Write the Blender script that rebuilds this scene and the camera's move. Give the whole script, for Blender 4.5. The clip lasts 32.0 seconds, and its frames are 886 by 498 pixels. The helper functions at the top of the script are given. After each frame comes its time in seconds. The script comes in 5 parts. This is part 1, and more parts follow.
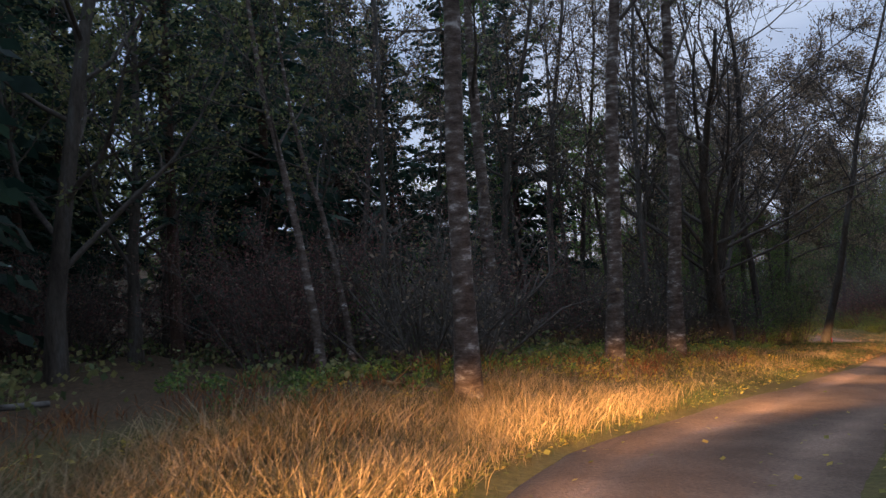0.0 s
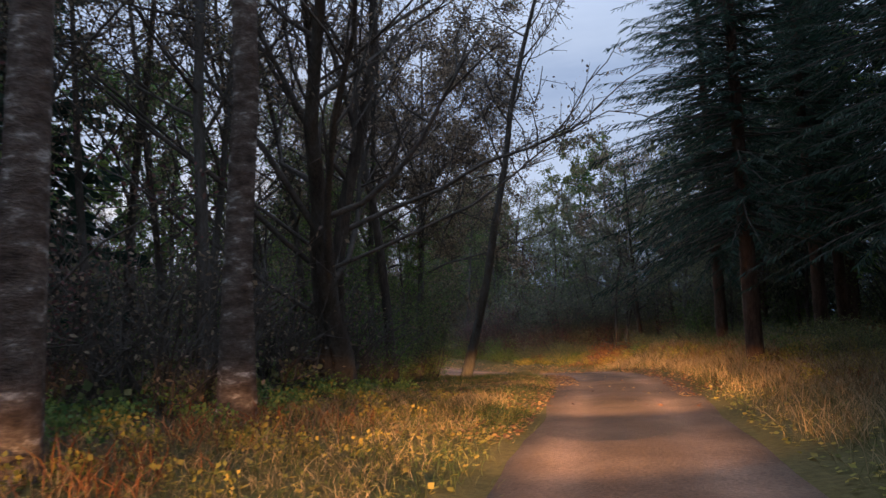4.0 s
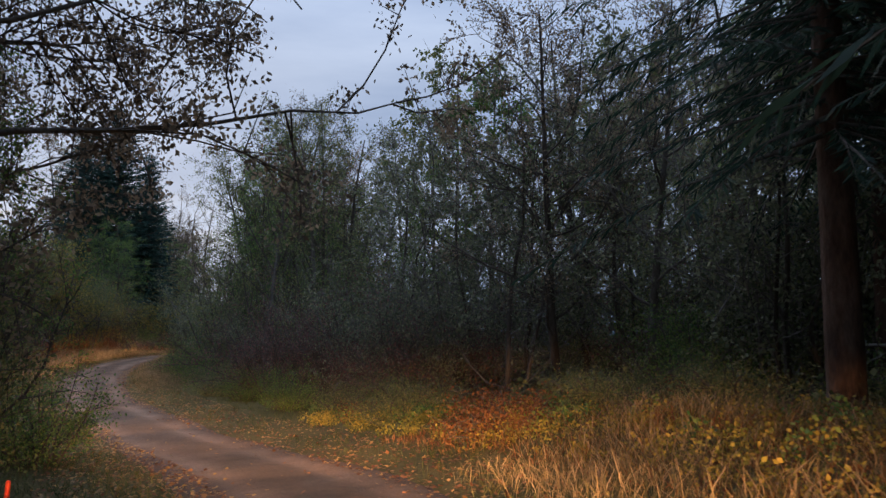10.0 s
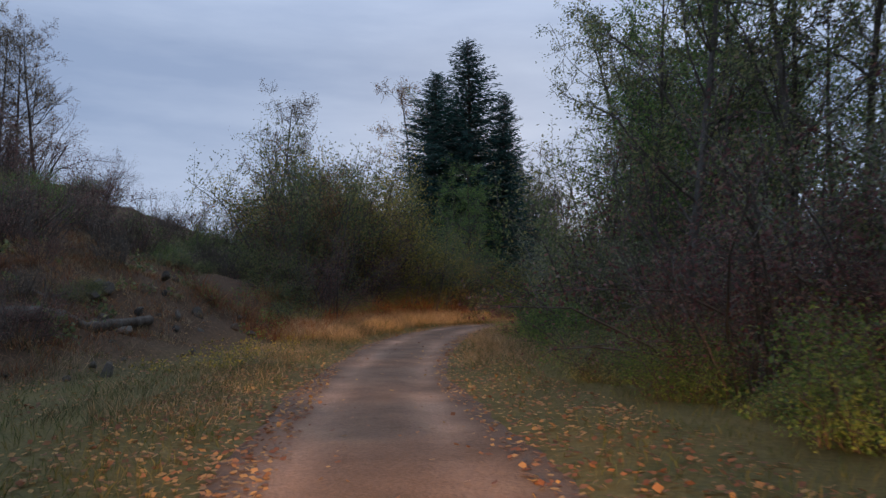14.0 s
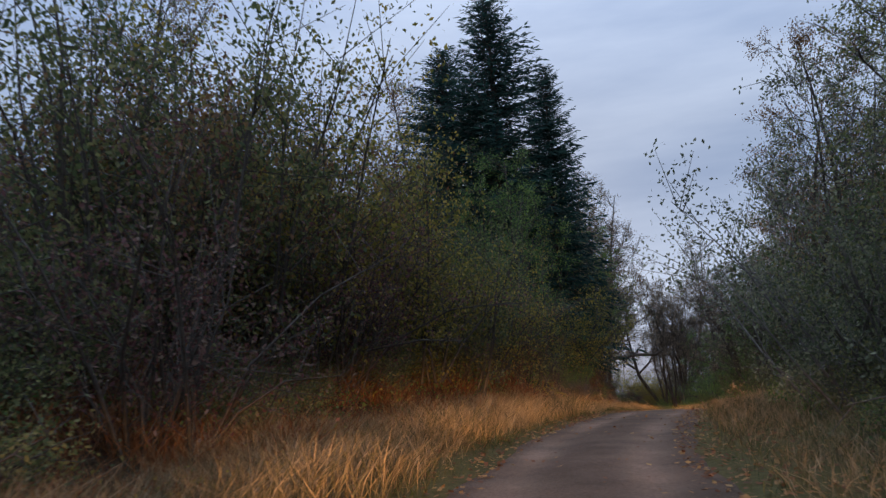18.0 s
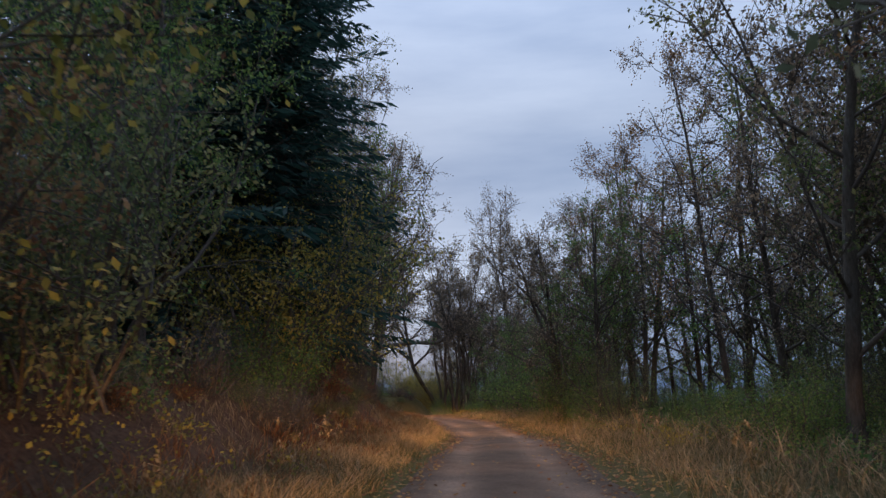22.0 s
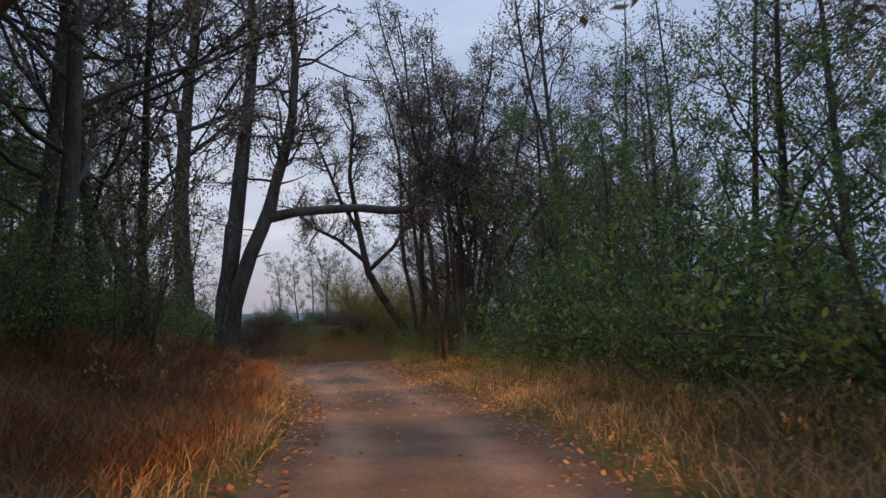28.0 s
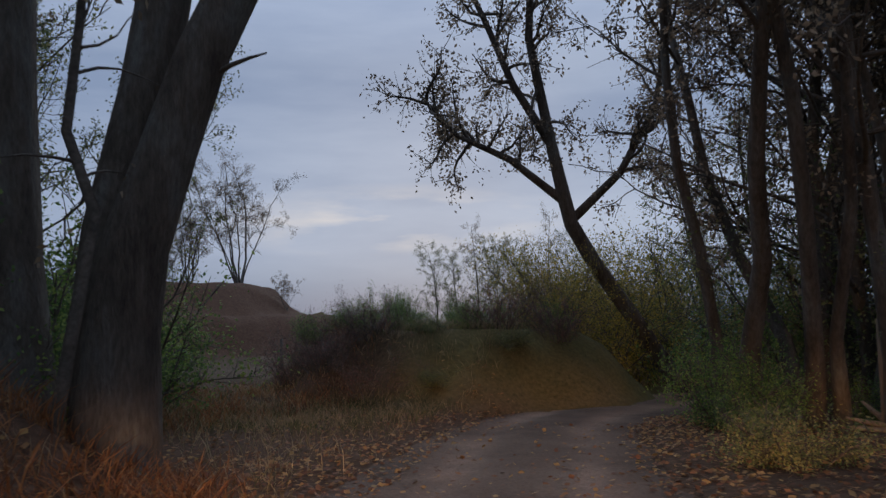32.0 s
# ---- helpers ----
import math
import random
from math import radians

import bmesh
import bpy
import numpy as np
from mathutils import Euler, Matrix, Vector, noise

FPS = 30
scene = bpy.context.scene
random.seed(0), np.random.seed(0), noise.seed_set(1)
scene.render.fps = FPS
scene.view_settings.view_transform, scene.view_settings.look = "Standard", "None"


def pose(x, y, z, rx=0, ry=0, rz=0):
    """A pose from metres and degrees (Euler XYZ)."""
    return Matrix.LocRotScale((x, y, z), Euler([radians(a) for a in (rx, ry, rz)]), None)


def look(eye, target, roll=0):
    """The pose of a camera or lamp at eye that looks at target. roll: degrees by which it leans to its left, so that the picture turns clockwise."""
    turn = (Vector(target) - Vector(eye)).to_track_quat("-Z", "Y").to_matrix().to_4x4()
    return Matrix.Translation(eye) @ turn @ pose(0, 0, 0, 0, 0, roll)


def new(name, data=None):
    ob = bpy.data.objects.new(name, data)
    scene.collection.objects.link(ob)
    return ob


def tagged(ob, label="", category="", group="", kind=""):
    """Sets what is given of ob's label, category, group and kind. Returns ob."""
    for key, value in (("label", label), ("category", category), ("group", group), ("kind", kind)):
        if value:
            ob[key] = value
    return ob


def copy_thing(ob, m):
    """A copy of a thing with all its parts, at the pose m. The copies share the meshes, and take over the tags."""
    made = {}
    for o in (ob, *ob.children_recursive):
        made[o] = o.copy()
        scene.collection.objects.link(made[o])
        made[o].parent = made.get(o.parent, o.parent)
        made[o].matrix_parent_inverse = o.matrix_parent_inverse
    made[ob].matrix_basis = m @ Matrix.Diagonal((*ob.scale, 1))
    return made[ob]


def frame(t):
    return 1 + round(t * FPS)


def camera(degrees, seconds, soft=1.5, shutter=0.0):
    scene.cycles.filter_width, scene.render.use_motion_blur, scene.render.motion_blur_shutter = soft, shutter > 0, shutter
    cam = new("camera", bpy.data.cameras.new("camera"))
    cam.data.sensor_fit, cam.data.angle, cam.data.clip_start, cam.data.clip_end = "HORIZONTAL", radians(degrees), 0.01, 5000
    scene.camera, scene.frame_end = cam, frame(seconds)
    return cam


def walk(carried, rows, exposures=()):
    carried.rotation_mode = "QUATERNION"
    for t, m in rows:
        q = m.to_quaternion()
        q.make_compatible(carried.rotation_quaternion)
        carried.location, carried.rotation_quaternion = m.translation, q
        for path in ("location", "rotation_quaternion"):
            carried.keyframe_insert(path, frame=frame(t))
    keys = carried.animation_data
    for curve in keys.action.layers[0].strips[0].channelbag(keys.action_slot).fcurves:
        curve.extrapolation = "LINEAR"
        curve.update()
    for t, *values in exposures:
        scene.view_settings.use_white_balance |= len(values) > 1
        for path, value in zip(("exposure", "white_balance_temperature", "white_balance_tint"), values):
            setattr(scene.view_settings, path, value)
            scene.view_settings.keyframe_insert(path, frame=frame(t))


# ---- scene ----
cam = camera(61.6, 32.0, soft=1.4, shutter=0.2)
PATH = [
    (0, (3.719, -18.930, 2.790), (2.423, -17.410, 2.887), -3.9),
    (0.5, (2.900, -17.632, 2.675), (1.663, -16.064, 2.771), -4.0),
    (1, (2.149, -16.349, 2.509), (0.979, -14.729, 2.608), -4.1),
    (1.5, (1.441, -14.986, 2.396), (0.348, -13.315, 2.503), -4.1),
    (2, (0.860, -13.608, 2.295), (-0.132, -11.875, 2.418), -3.9),
    (2.5, (0.422, -12.241, 2.160), (-0.442, -10.442, 2.299), -3.6),
    (3, (0.187, -10.915, 2.043), (-0.532, -9.054, 2.180), -3.6),
    (3.5, (0.030, -9.553, 1.930), (-0.548, -7.643, 2.063), -3.4),
    (4, (-0.008, -8.258, 1.832), (-0.444, -6.311, 1.963), -3.3),
    (6.5, (-0.105, 0.080, 1.344), (-0.129, 2.070, 1.533), -2.0),
    (7, (-0.105, 1.948, 1.233), (-0.122, 3.941, 1.402), -2.2),
    (7.5, (-0.105, 3.713, 1.129), (-0.123, 5.705, 1.308), -2.5),
    (8, (-0.105, 5.478, 1.024), (-0.136, 7.469, 1.216), -2.5),
    (8.5, (-0.208, 7.346, 0.905), (-0.254, 9.335, 1.110), -2.3),
    (9, (-0.208, 9.319, 0.789), (-0.270, 11.307, 0.999), -1.9),
    (9.5, (-0.320, 11.193, 0.773), (-0.406, 13.181, 0.976), -1.3),
    (10, (-0.423, 13.062, 0.655), (-0.548, 15.049, 0.841), -0.7),
    (10.5, (-0.631, 14.825, 0.534), (-0.813, 16.810, 0.699), -0.3),
    (11, (-0.942, 16.693, 0.399), (-1.203, 18.671, 0.541), 0.3),
    (11.5, (-1.356, 18.456, 0.263), (-1.724, 20.418, 0.376), 0.9),
    (12, (-2.074, 20.419, -0.014), (-2.566, 22.355, 0.081), 1.3),
    (12.5, (-2.800, 22.388, -0.188), (-3.422, 24.287, -0.097), 1.2),
    (13, (-3.932, 24.557, -0.509), (-4.701, 26.400, -0.406), 1.0),
    (13.5, (-5.288, 26.841, -0.646), (-6.194, 28.619, -0.518), 0.6),
    (14, (-6.843, 29.014, -0.896), (-7.866, 30.726, -0.746), 0.3),
    (14.5, (-8.518, 31.199, -0.947), (-9.626, 32.856, -0.787), -0.4),
    (16.5, (-15.537, 40.670, -1.116), (-16.681, 42.283, -0.813), -2.9),
    (17, (-17.116, 43.069, -1.068), (-18.219, 44.705, -0.743), -3.0),
    (17.5, (-18.488, 45.573, -1.010), (-19.541, 47.236, -0.656), -3.0),
    (18, (-19.964, 48.076, -0.960), (-20.965, 49.768, -0.594), -3.0),
    (18.5, (-21.232, 50.685, -0.900), (-22.175, 52.407, -0.521), -2.7),
    (19, (-22.293, 53.190, -0.818), (-23.160, 54.950, -0.428), -2.5),
    (19.5, (-23.251, 55.903, -0.740), (-24.034, 57.703, -0.356), -2.5),
    (20, (-24.104, 58.721, -0.660), (-24.809, 60.559, -0.306), -2.4),
    (20.5, (-24.846, 61.325, -0.663), (-25.481, 63.190, -0.316), -2.3),
    (21, (-25.381, 63.827, -0.644), (-25.952, 65.711, -0.293), -2.1),
    (21.5, (-26.019, 66.639, -0.652), (-26.535, 68.543, -0.320), -1.7),
    (22, (-26.545, 69.239, -0.742), (-27.021, 71.155, -0.425), -1.1),
    (22.5, (-27.183, 72.155, -0.756), (-27.622, 74.082, -0.450), -0.7),
    (23, (-27.614, 74.969, -0.747), (-28.025, 76.905, -0.460), -0.4),
    (23.5, (-28.132, 77.873, -0.959), (-28.535, 79.815, -0.703), -0.3),
    (24, (-28.762, 80.887, -1.082), (-29.166, 82.832, -0.854), -0.3),
    (24.5, (-29.289, 84.005, -1.204), (-29.697, 85.952, -0.992), -0.2),
    (25, (-29.919, 87.227, -1.339), (-30.335, 89.173, -1.142), -0.1),
    (25.5, (-30.445, 90.449, -1.467), (-30.870, 92.395, -1.288), -0.5),
    (26, (-31.067, 93.561, -1.699), (-31.500, 95.506, -1.528), -0.9),
    (26.5, (-31.784, 96.770, -2.050), (-32.228, 98.714, -1.893), -0.9),
    (28.5, (-35.323, 107.641, -2.215), (-35.839, 109.568, -2.087), -1.3),
    (29, (-36.075, 110.346, -2.360), (-36.651, 112.255, -2.206), -1.3),
    (29.5, (-36.993, 113.147, -2.531), (-37.635, 115.033, -2.355), -1.4),
    (30, (-38.057, 115.829, -2.685), (-38.769, 117.688, -2.497), -1.5),
    (30.5, (-39.170, 118.334, -2.769), (-39.951, 120.166, -2.584), -1.5),
    (31, (-40.385, 120.774, -2.873), (-41.224, 122.581, -2.697), -1.4),
    (31.5, (-41.631, 123.106, -2.981), (-42.513, 124.892, -2.805), -1.6),
    (32, (-42.714, 125.204, -3.090), (-43.619, 126.980, -2.920), -1.7),
]
walk(cam, [(t, look(e, g, r)) for t, e, g, r in PATH],
     exposures=[(0.0, 0.25), (2.0, 0.28), (4.0, 0.2), (7.0, 0.16), (10.0, 0.06), (13.0, 0.0), (16.5, 0.0), (18.0, -0.03), (20.0, 0.1), (22.0, 0.05), (24.0, 0.14), (26.0, 0.05), (28.5, 0.05), (30.5, 0.02), (32.0, -0.36)])

# ---- world and light ----
world = bpy.data.worlds.new("dusk_sky")
scene.world = world
world.use_nodes = True
wn, wl = world.node_tree.nodes, world.node_tree.links
wn.clear()
w_out = wn.new("ShaderNodeOutputWorld")
w_sky = wn.new("ShaderNodeTexSky")
w_sky.sky_type = "NISHITA"
w_sky.sun_disc = False
w_sky.sun_elevation = radians(14)
w_sky.sun_rotation = radians(-27)
w_bg = wn.new("ShaderNodeBackground")
w_bg.inputs["Strength"].default_value = 0.085
w_cloud = wn.new("ShaderNodeBackground")
w_cloud.inputs["Strength"].default_value = 0.8
w_geo = wn.new("ShaderNodeTexCoord")
w_map = wn.new("ShaderNodeMapping")
w_map.inputs["Scale"].default_value = (1.0, 1.0, 5.0)
w_noise = wn.new("ShaderNodeTexNoise")
w_noise.inputs["Scale"].default_value = 1.7
w_noise.inputs["Detail"].default_value = 7
w_noise.inputs["Roughness"].default_value = 0.55
w_ramp = wn.new("ShaderNodeValToRGB")
w_ramp.color_ramp.elements[0].position, w_ramp.color_ramp.elements[0].color = 0.36, (0.368, 0.485, 0.735, 1)
w_ramp.color_ramp.elements[1].position, w_ramp.color_ramp.elements[1].color = 0.72, (0.637, 0.757, 1.0, 1)
w_mix = wn.new("ShaderNodeMixShader")
w_mix.inputs[0].default_value = 0.95
wl.new(w_geo.outputs["Generated"], w_map.inputs["Vector"])
wl.new(w_map.outputs[0], w_noise.inputs["Vector"])
wl.new(w_noise.outputs["Fac"], w_ramp.inputs[0])
# a bank of brighter cloud low over the plain, where the sun went down
w_far = wn.new("ShaderNodeVectorMath")
w_far.operation = "DISTANCE"
w_far.inputs[1].default_value = (-0.50, 0.86, 0.62)
wl.new(w_map.outputs[0], w_far.inputs[0])
w_near = wn.new("ShaderNodeMapRange")
w_near.inputs["From Min"].default_value, w_near.inputs["From Max"].default_value = 0.26, 0.0
w_streak = wn.new("ShaderNodeTexNoise")
w_streak.inputs["Scale"].default_value = 5.0
w_streak.inputs["Detail"].default_value = 6
w_cut = wn.new("ShaderNodeMapRange")
w_cut.inputs["From Min"].default_value, w_cut.inputs["From Max"].default_value = 0.42, 0.62
w_both = wn.new("ShaderNodeMath")
w_both.operation = "MULTIPLY"
w_tint = wn.new("ShaderNodeMix")
w_tint.data_type = "RGBA"
w_tint.inputs["B"].default_value = (1.25, 1.14, 1.06, 1)
wl.new(w_far.outputs["Value"], w_near.inputs["Value"])
wl.new(w_map.outputs[0], w_streak.inputs["Vector"])
wl.new(w_streak.outputs["Fac"], w_cut.inputs["Value"])
wl.new(w_near.outputs[0], w_both.inputs[0])
wl.new(w_cut.outputs[0], w_both.inputs[1])
wl.new(w_both.outputs[0], w_tint.inputs["Factor"])
wl.new(w_ramp.outputs[0], w_tint.inputs["A"])
# the air over the plain is dim and blue just above the horizon
w_level = wn.new("ShaderNodeSeparateXYZ")
w_haze = wn.new("ShaderNodeMapRange")
w_haze.inputs["From Min"].default_value, w_haze.inputs["From Max"].default_value = 0.085, 0.0
w_dim = wn.new("ShaderNodeMix")
w_dim.data_type = "RGBA"
w_dim.inputs["B"].default_value = (0.20, 0.33, 0.56, 1)
wl.new(w_geo.outputs["Generated"], w_level.inputs[0])
wl.new(w_level.outputs["Z"], w_haze.inputs["Value"])
wl.new(w_haze.outputs[0], w_dim.inputs["Factor"])
wl.new(w_tint.outputs["Result"], w_dim.inputs["A"])
wl.new(w_dim.outputs["Result"], w_cloud.inputs["Color"])
# an overcast sky is brighter overhead than at the horizon
w_split = wn.new("ShaderNodeSeparateXYZ")
w_high = wn.new("ShaderNodeMapRange")
w_high.inputs["From Min"].default_value, w_high.inputs["From Max"].default_value = 0.32, 1.0
w_high.inputs["To Min"].default_value, w_high.inputs["To Max"].default_value = 0.8, 1.8
wl.new(w_geo.outputs["Generated"], w_split.inputs[0])
wl.new(w_split.outputs["Z"], w_high.inputs["Value"])
wl.new(w_high.outputs[0], w_cloud.inputs["Strength"])
wl.new(w_sky.outputs[0], w_bg.inputs["Color"])
wl.new(w_bg.outputs[0], w_mix.inputs[1])
wl.new(w_cloud.outputs[0], w_mix.inputs[2])
wl.new(w_mix.outputs[0], w_out.inputs["Surface"])

sun = new("sun", bpy.data.lights.new("sun", "SUN"))
sun.data.energy, sun.data.angle, sun.data.color = 0.5, radians(25), (1.0, 0.93, 0.86)
sun.matrix_basis = look((-45, 90, 35), (0, 0, 0))

# Fixed spot lamps added along the way at bumper height, standing in for the vehicle's moving dipped headlamps: they
# light low things only.
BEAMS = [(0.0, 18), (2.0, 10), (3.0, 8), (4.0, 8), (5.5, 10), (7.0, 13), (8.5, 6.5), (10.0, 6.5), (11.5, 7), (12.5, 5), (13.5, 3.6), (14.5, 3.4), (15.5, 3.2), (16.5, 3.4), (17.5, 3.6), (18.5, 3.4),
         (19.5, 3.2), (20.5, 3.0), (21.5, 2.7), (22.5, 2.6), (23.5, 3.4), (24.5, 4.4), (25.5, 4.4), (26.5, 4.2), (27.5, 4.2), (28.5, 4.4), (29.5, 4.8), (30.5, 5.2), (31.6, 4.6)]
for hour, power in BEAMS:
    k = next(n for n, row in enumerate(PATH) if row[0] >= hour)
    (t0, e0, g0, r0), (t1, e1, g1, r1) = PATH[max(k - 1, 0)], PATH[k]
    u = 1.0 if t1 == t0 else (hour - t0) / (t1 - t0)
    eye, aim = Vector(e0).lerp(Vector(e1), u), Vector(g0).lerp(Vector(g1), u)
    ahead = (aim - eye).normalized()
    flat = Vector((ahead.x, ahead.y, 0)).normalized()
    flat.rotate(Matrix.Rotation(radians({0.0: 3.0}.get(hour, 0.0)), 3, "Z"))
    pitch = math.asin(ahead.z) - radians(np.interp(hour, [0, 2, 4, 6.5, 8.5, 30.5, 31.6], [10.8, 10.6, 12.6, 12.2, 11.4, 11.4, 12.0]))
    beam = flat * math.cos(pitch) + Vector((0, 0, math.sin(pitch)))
    lamp = new("headlamp_stand_in", bpy.data.lights.new("headlamp_stand_in", "SPOT"))
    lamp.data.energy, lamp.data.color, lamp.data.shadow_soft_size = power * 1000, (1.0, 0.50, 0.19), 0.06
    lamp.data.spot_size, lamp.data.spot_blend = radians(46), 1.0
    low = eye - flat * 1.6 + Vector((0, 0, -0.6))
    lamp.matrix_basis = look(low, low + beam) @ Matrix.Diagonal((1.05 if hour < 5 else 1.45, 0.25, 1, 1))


# ---- the lie of the land, from the road's middle line ----
EYE = 1.35                       # the vehicle's camera over the road


def _line():
    """The road's middle line, its height and the hour of passing, one sample about every 0.8 m."""
    rows = np.array([(*e, t) for t, e, g, r in PATH])
    rows[:, 2] -= EYE
    step = np.gradient(rows[:, :2], axis=0)
    step /= np.hypot(step[:, 0], step[:, 1])[:, None]
    rows[:, 0] += 0.25 * step[:, 1]
    rows[:, 1] -= 0.25 * step[:, 0]
    before = np.array([(31.0, -48.0, 4.6, -12), (22.0, -42.0, 3.6, -8), (13.5, -33.5, 2.5, -4)], float)
    after = np.array([(-44.8, 129.5, -4.72, 33), (-46.1, 133.5, -4.95, 34), (-47.2, 137.0, -5.15, 35), (-47.5, 140.5, -5.3, 36), (-46.4, 145.0, -5.5, 37), (-43.0, 151.0, -5.8, 38),
                      (-34.0, 160.0, -6.6, 40), (-20.0, 168.0, -8.0, 43)], float)
    rows = np.concatenate([before, rows, after])
    d = np.r_[0, np.cumsum(np.hypot(*np.diff(rows[:, :2], axis=0).T))]
    s = np.arange(0, d[-1], 0.8)
    out = np.stack([np.interp(s, d, rows[:, k]) for k in range(4)], 1)
    kernel = np.hanning(9)[1:-1]
    kernel /= kernel.sum()
    for k in range(3):
        out[3:-3, k] = np.convolve(out[:, k], kernel, "valid")
    # the height is eased over a longer stretch: a road has no short humps
    kernel = np.hanning(17)[1:-1]
    kernel /= kernel.sum()
    out[7:-7, 2] = np.convolve(out[:, 2], kernel, "valid")
    return out


LINE = _line()
_way = np.gradient(LINE[:, :2], axis=0)
_way /= np.hypot(_way[:, 0], _way[:, 1])[:, None]

# left bank by the hour of passing: where it starts, how far it runs, how high it gets, and the hill behind it
BANK = np.array([
    (-20, 2.2, 3.5, 0.5, 0.3), (4, 2.2, 3.5, 0.5, 0.3), (8, 2.5, 3.5, 0.4, 0.0), (10, 6.0, 8.0, 0.4, 0.0), (13, 8.0, 8.0, 1.2, 4.0), (14.5, 7.5, 8.0, 2.2, 6.5),
    (16.5, 5.6, 7.0, 2.6, 7.0), (18, 4.4, 4.5, 2.2, 6.5), (21, 3.8, 4.0, 1.7, 4.5), (23, 3.3, 3.0, 1.5, 2.5), (24.5, 3.2, 2.6, 1.5, 2.2), (25.5, 3.4, 2.8, 2.2, 1.8),
    (26.5, 3.5, 3.0, 3.1, 1.0), (27.6, 3.5, 3.0, 3.3, 0.8), (28.6, 3.6, 3.0, 1.7, 0.5), (29.5, 3.2, 3.0, 1.2, 0.4), (31, 2.6, 2.4, 1.0, 0.2), (33.4, 2.6, 2.2, 0.95, 0.2), (34.6, 5.0, 5.0, 0.2, 0.2), (60, 7.0, 6.0, 0.2, 0.0)])
# right side by the hour: how much it falls away for each metre past 8 m
FALL = np.array([(-20, 0.0), (10, 0.0), (16, 0.05), (20, 0.16), (26, 0.2), (33, 0.2), (60, 0.2)])


def along(x, y):
    """Nearest sample of the road, the way off to its left (right is negative) and the eased height there."""
    x, y = np.asarray(x, float), np.asarray(y, float)
    dx, dy = x[..., None] - LINE[:, 0], y[..., None] - LINE[:, 1]
    q = dx * dx + dy * dy
    n = q.argmin(-1)
    near = np.sqrt(np.take_along_axis(q, n[..., None], -1)[..., 0])
    side = np.take_along_axis(dx, n[..., None], -1)[..., 0] * -_way[n, 1] + np.take_along_axis(dy, n[..., None], -1)[..., 0] * _way[n, 0]
    off = np.where(side < 0, -near, near)
    wide = (0.6 + 0.4 * near)[..., None]
    w = np.exp(-(q - (near * near)[..., None]) / (2 * wide * wide))
    w /= w.sum(-1, keepdims=True)
    return n, off, (w * LINE[:, 2]).sum(-1), (w * LINE[:, 3]).sum(-1)


def _ease(u):
    u = np.clip(u, 0, 1)
    return u * u * (3 - 2 * u)


def lumps(x, y):
    return (0.5 * np.sin(0.9 * x + 0.4 * y) * np.sin(0.7 * y - 0.5 * x + 1.3) + 0.3 * np.sin(2.1 * x - 1.3 * y + 0.7) * np.sin(1.7 * y + 0.9 * x)
            + 0.2 * np.sin(3.9 * x + 2.2 * y) * np.sin(4.3 * y - 2.7 * x))


def land(x, y):
    """Height of the ground, off the road."""
    n, off, z, t = along(x, y)
    far = np.abs(off)
    start, run, high, hill = (np.interp(t, BANK[:, 0], BANK[:, k]) for k in (1, 2, 3, 4))
    z = z + np.where(off > 0, high * _ease((off - start) / run) + hill * _ease((off - start - run * 0.6) / 16), 0)
    z = z - np.where(off < 0, np.interp(t, FALL[:, 0], FALL[:, 1]) * np.clip(far - 8, 0, 45), 0)
    z = z + np.where(off < 0, np.interp(t, [8, 9.8, 13, 14.6], [0, 0.55, 0.55, 0]) * _ease((far - 2.8) / 2.4), 0)
    z = z + 0.10 * _ease((far - 1.4) / 1.2) - 0.07 * (1 - _ease((far - 1.25) / 0.3))
    z = z + (0.05 + 0.25 * _ease((far - 4) / 10)) * _ease((far - 1.5) / 2) * lumps(x, y)
    z = z + 0.22 * np.where(off > 0, np.clip(high - 1, 0, 2), 0) * _ease((off - start) / 1.5) * lumps(1.9 * x + 3, 1.9 * y)
    # a low earth mound ahead of the last bend, a knoll to its left, and the land falling to the plain beyond
    z = z + 1.7 * _ease((4.6 + 0.8 * lumps(x, y) - np.hypot(0.85 * (x + 51.8), 1.15 * (y - 143.4))) / 2.0)
    ring = np.hypot(x + 82.5, y - 159.0) + 0.7 * lumps(0.5 * x, 0.5 * y)
    z = z + 2.2 * _ease((15.0 - ring) / 2.4) + 2.0 * _ease((11.0 - ring) / 3.2)
    drop = _ease((np.hypot(x + 20, y - 60) - 125) / 500)
    return z * (1 - drop) - 75 * drop

# ---- materials ----
def _node(tree, kind, **values):
    n = tree.nodes.new(kind)
    for key, value in values.items():
        n.inputs[key.replace("_", " ")].default_value = value
    return n


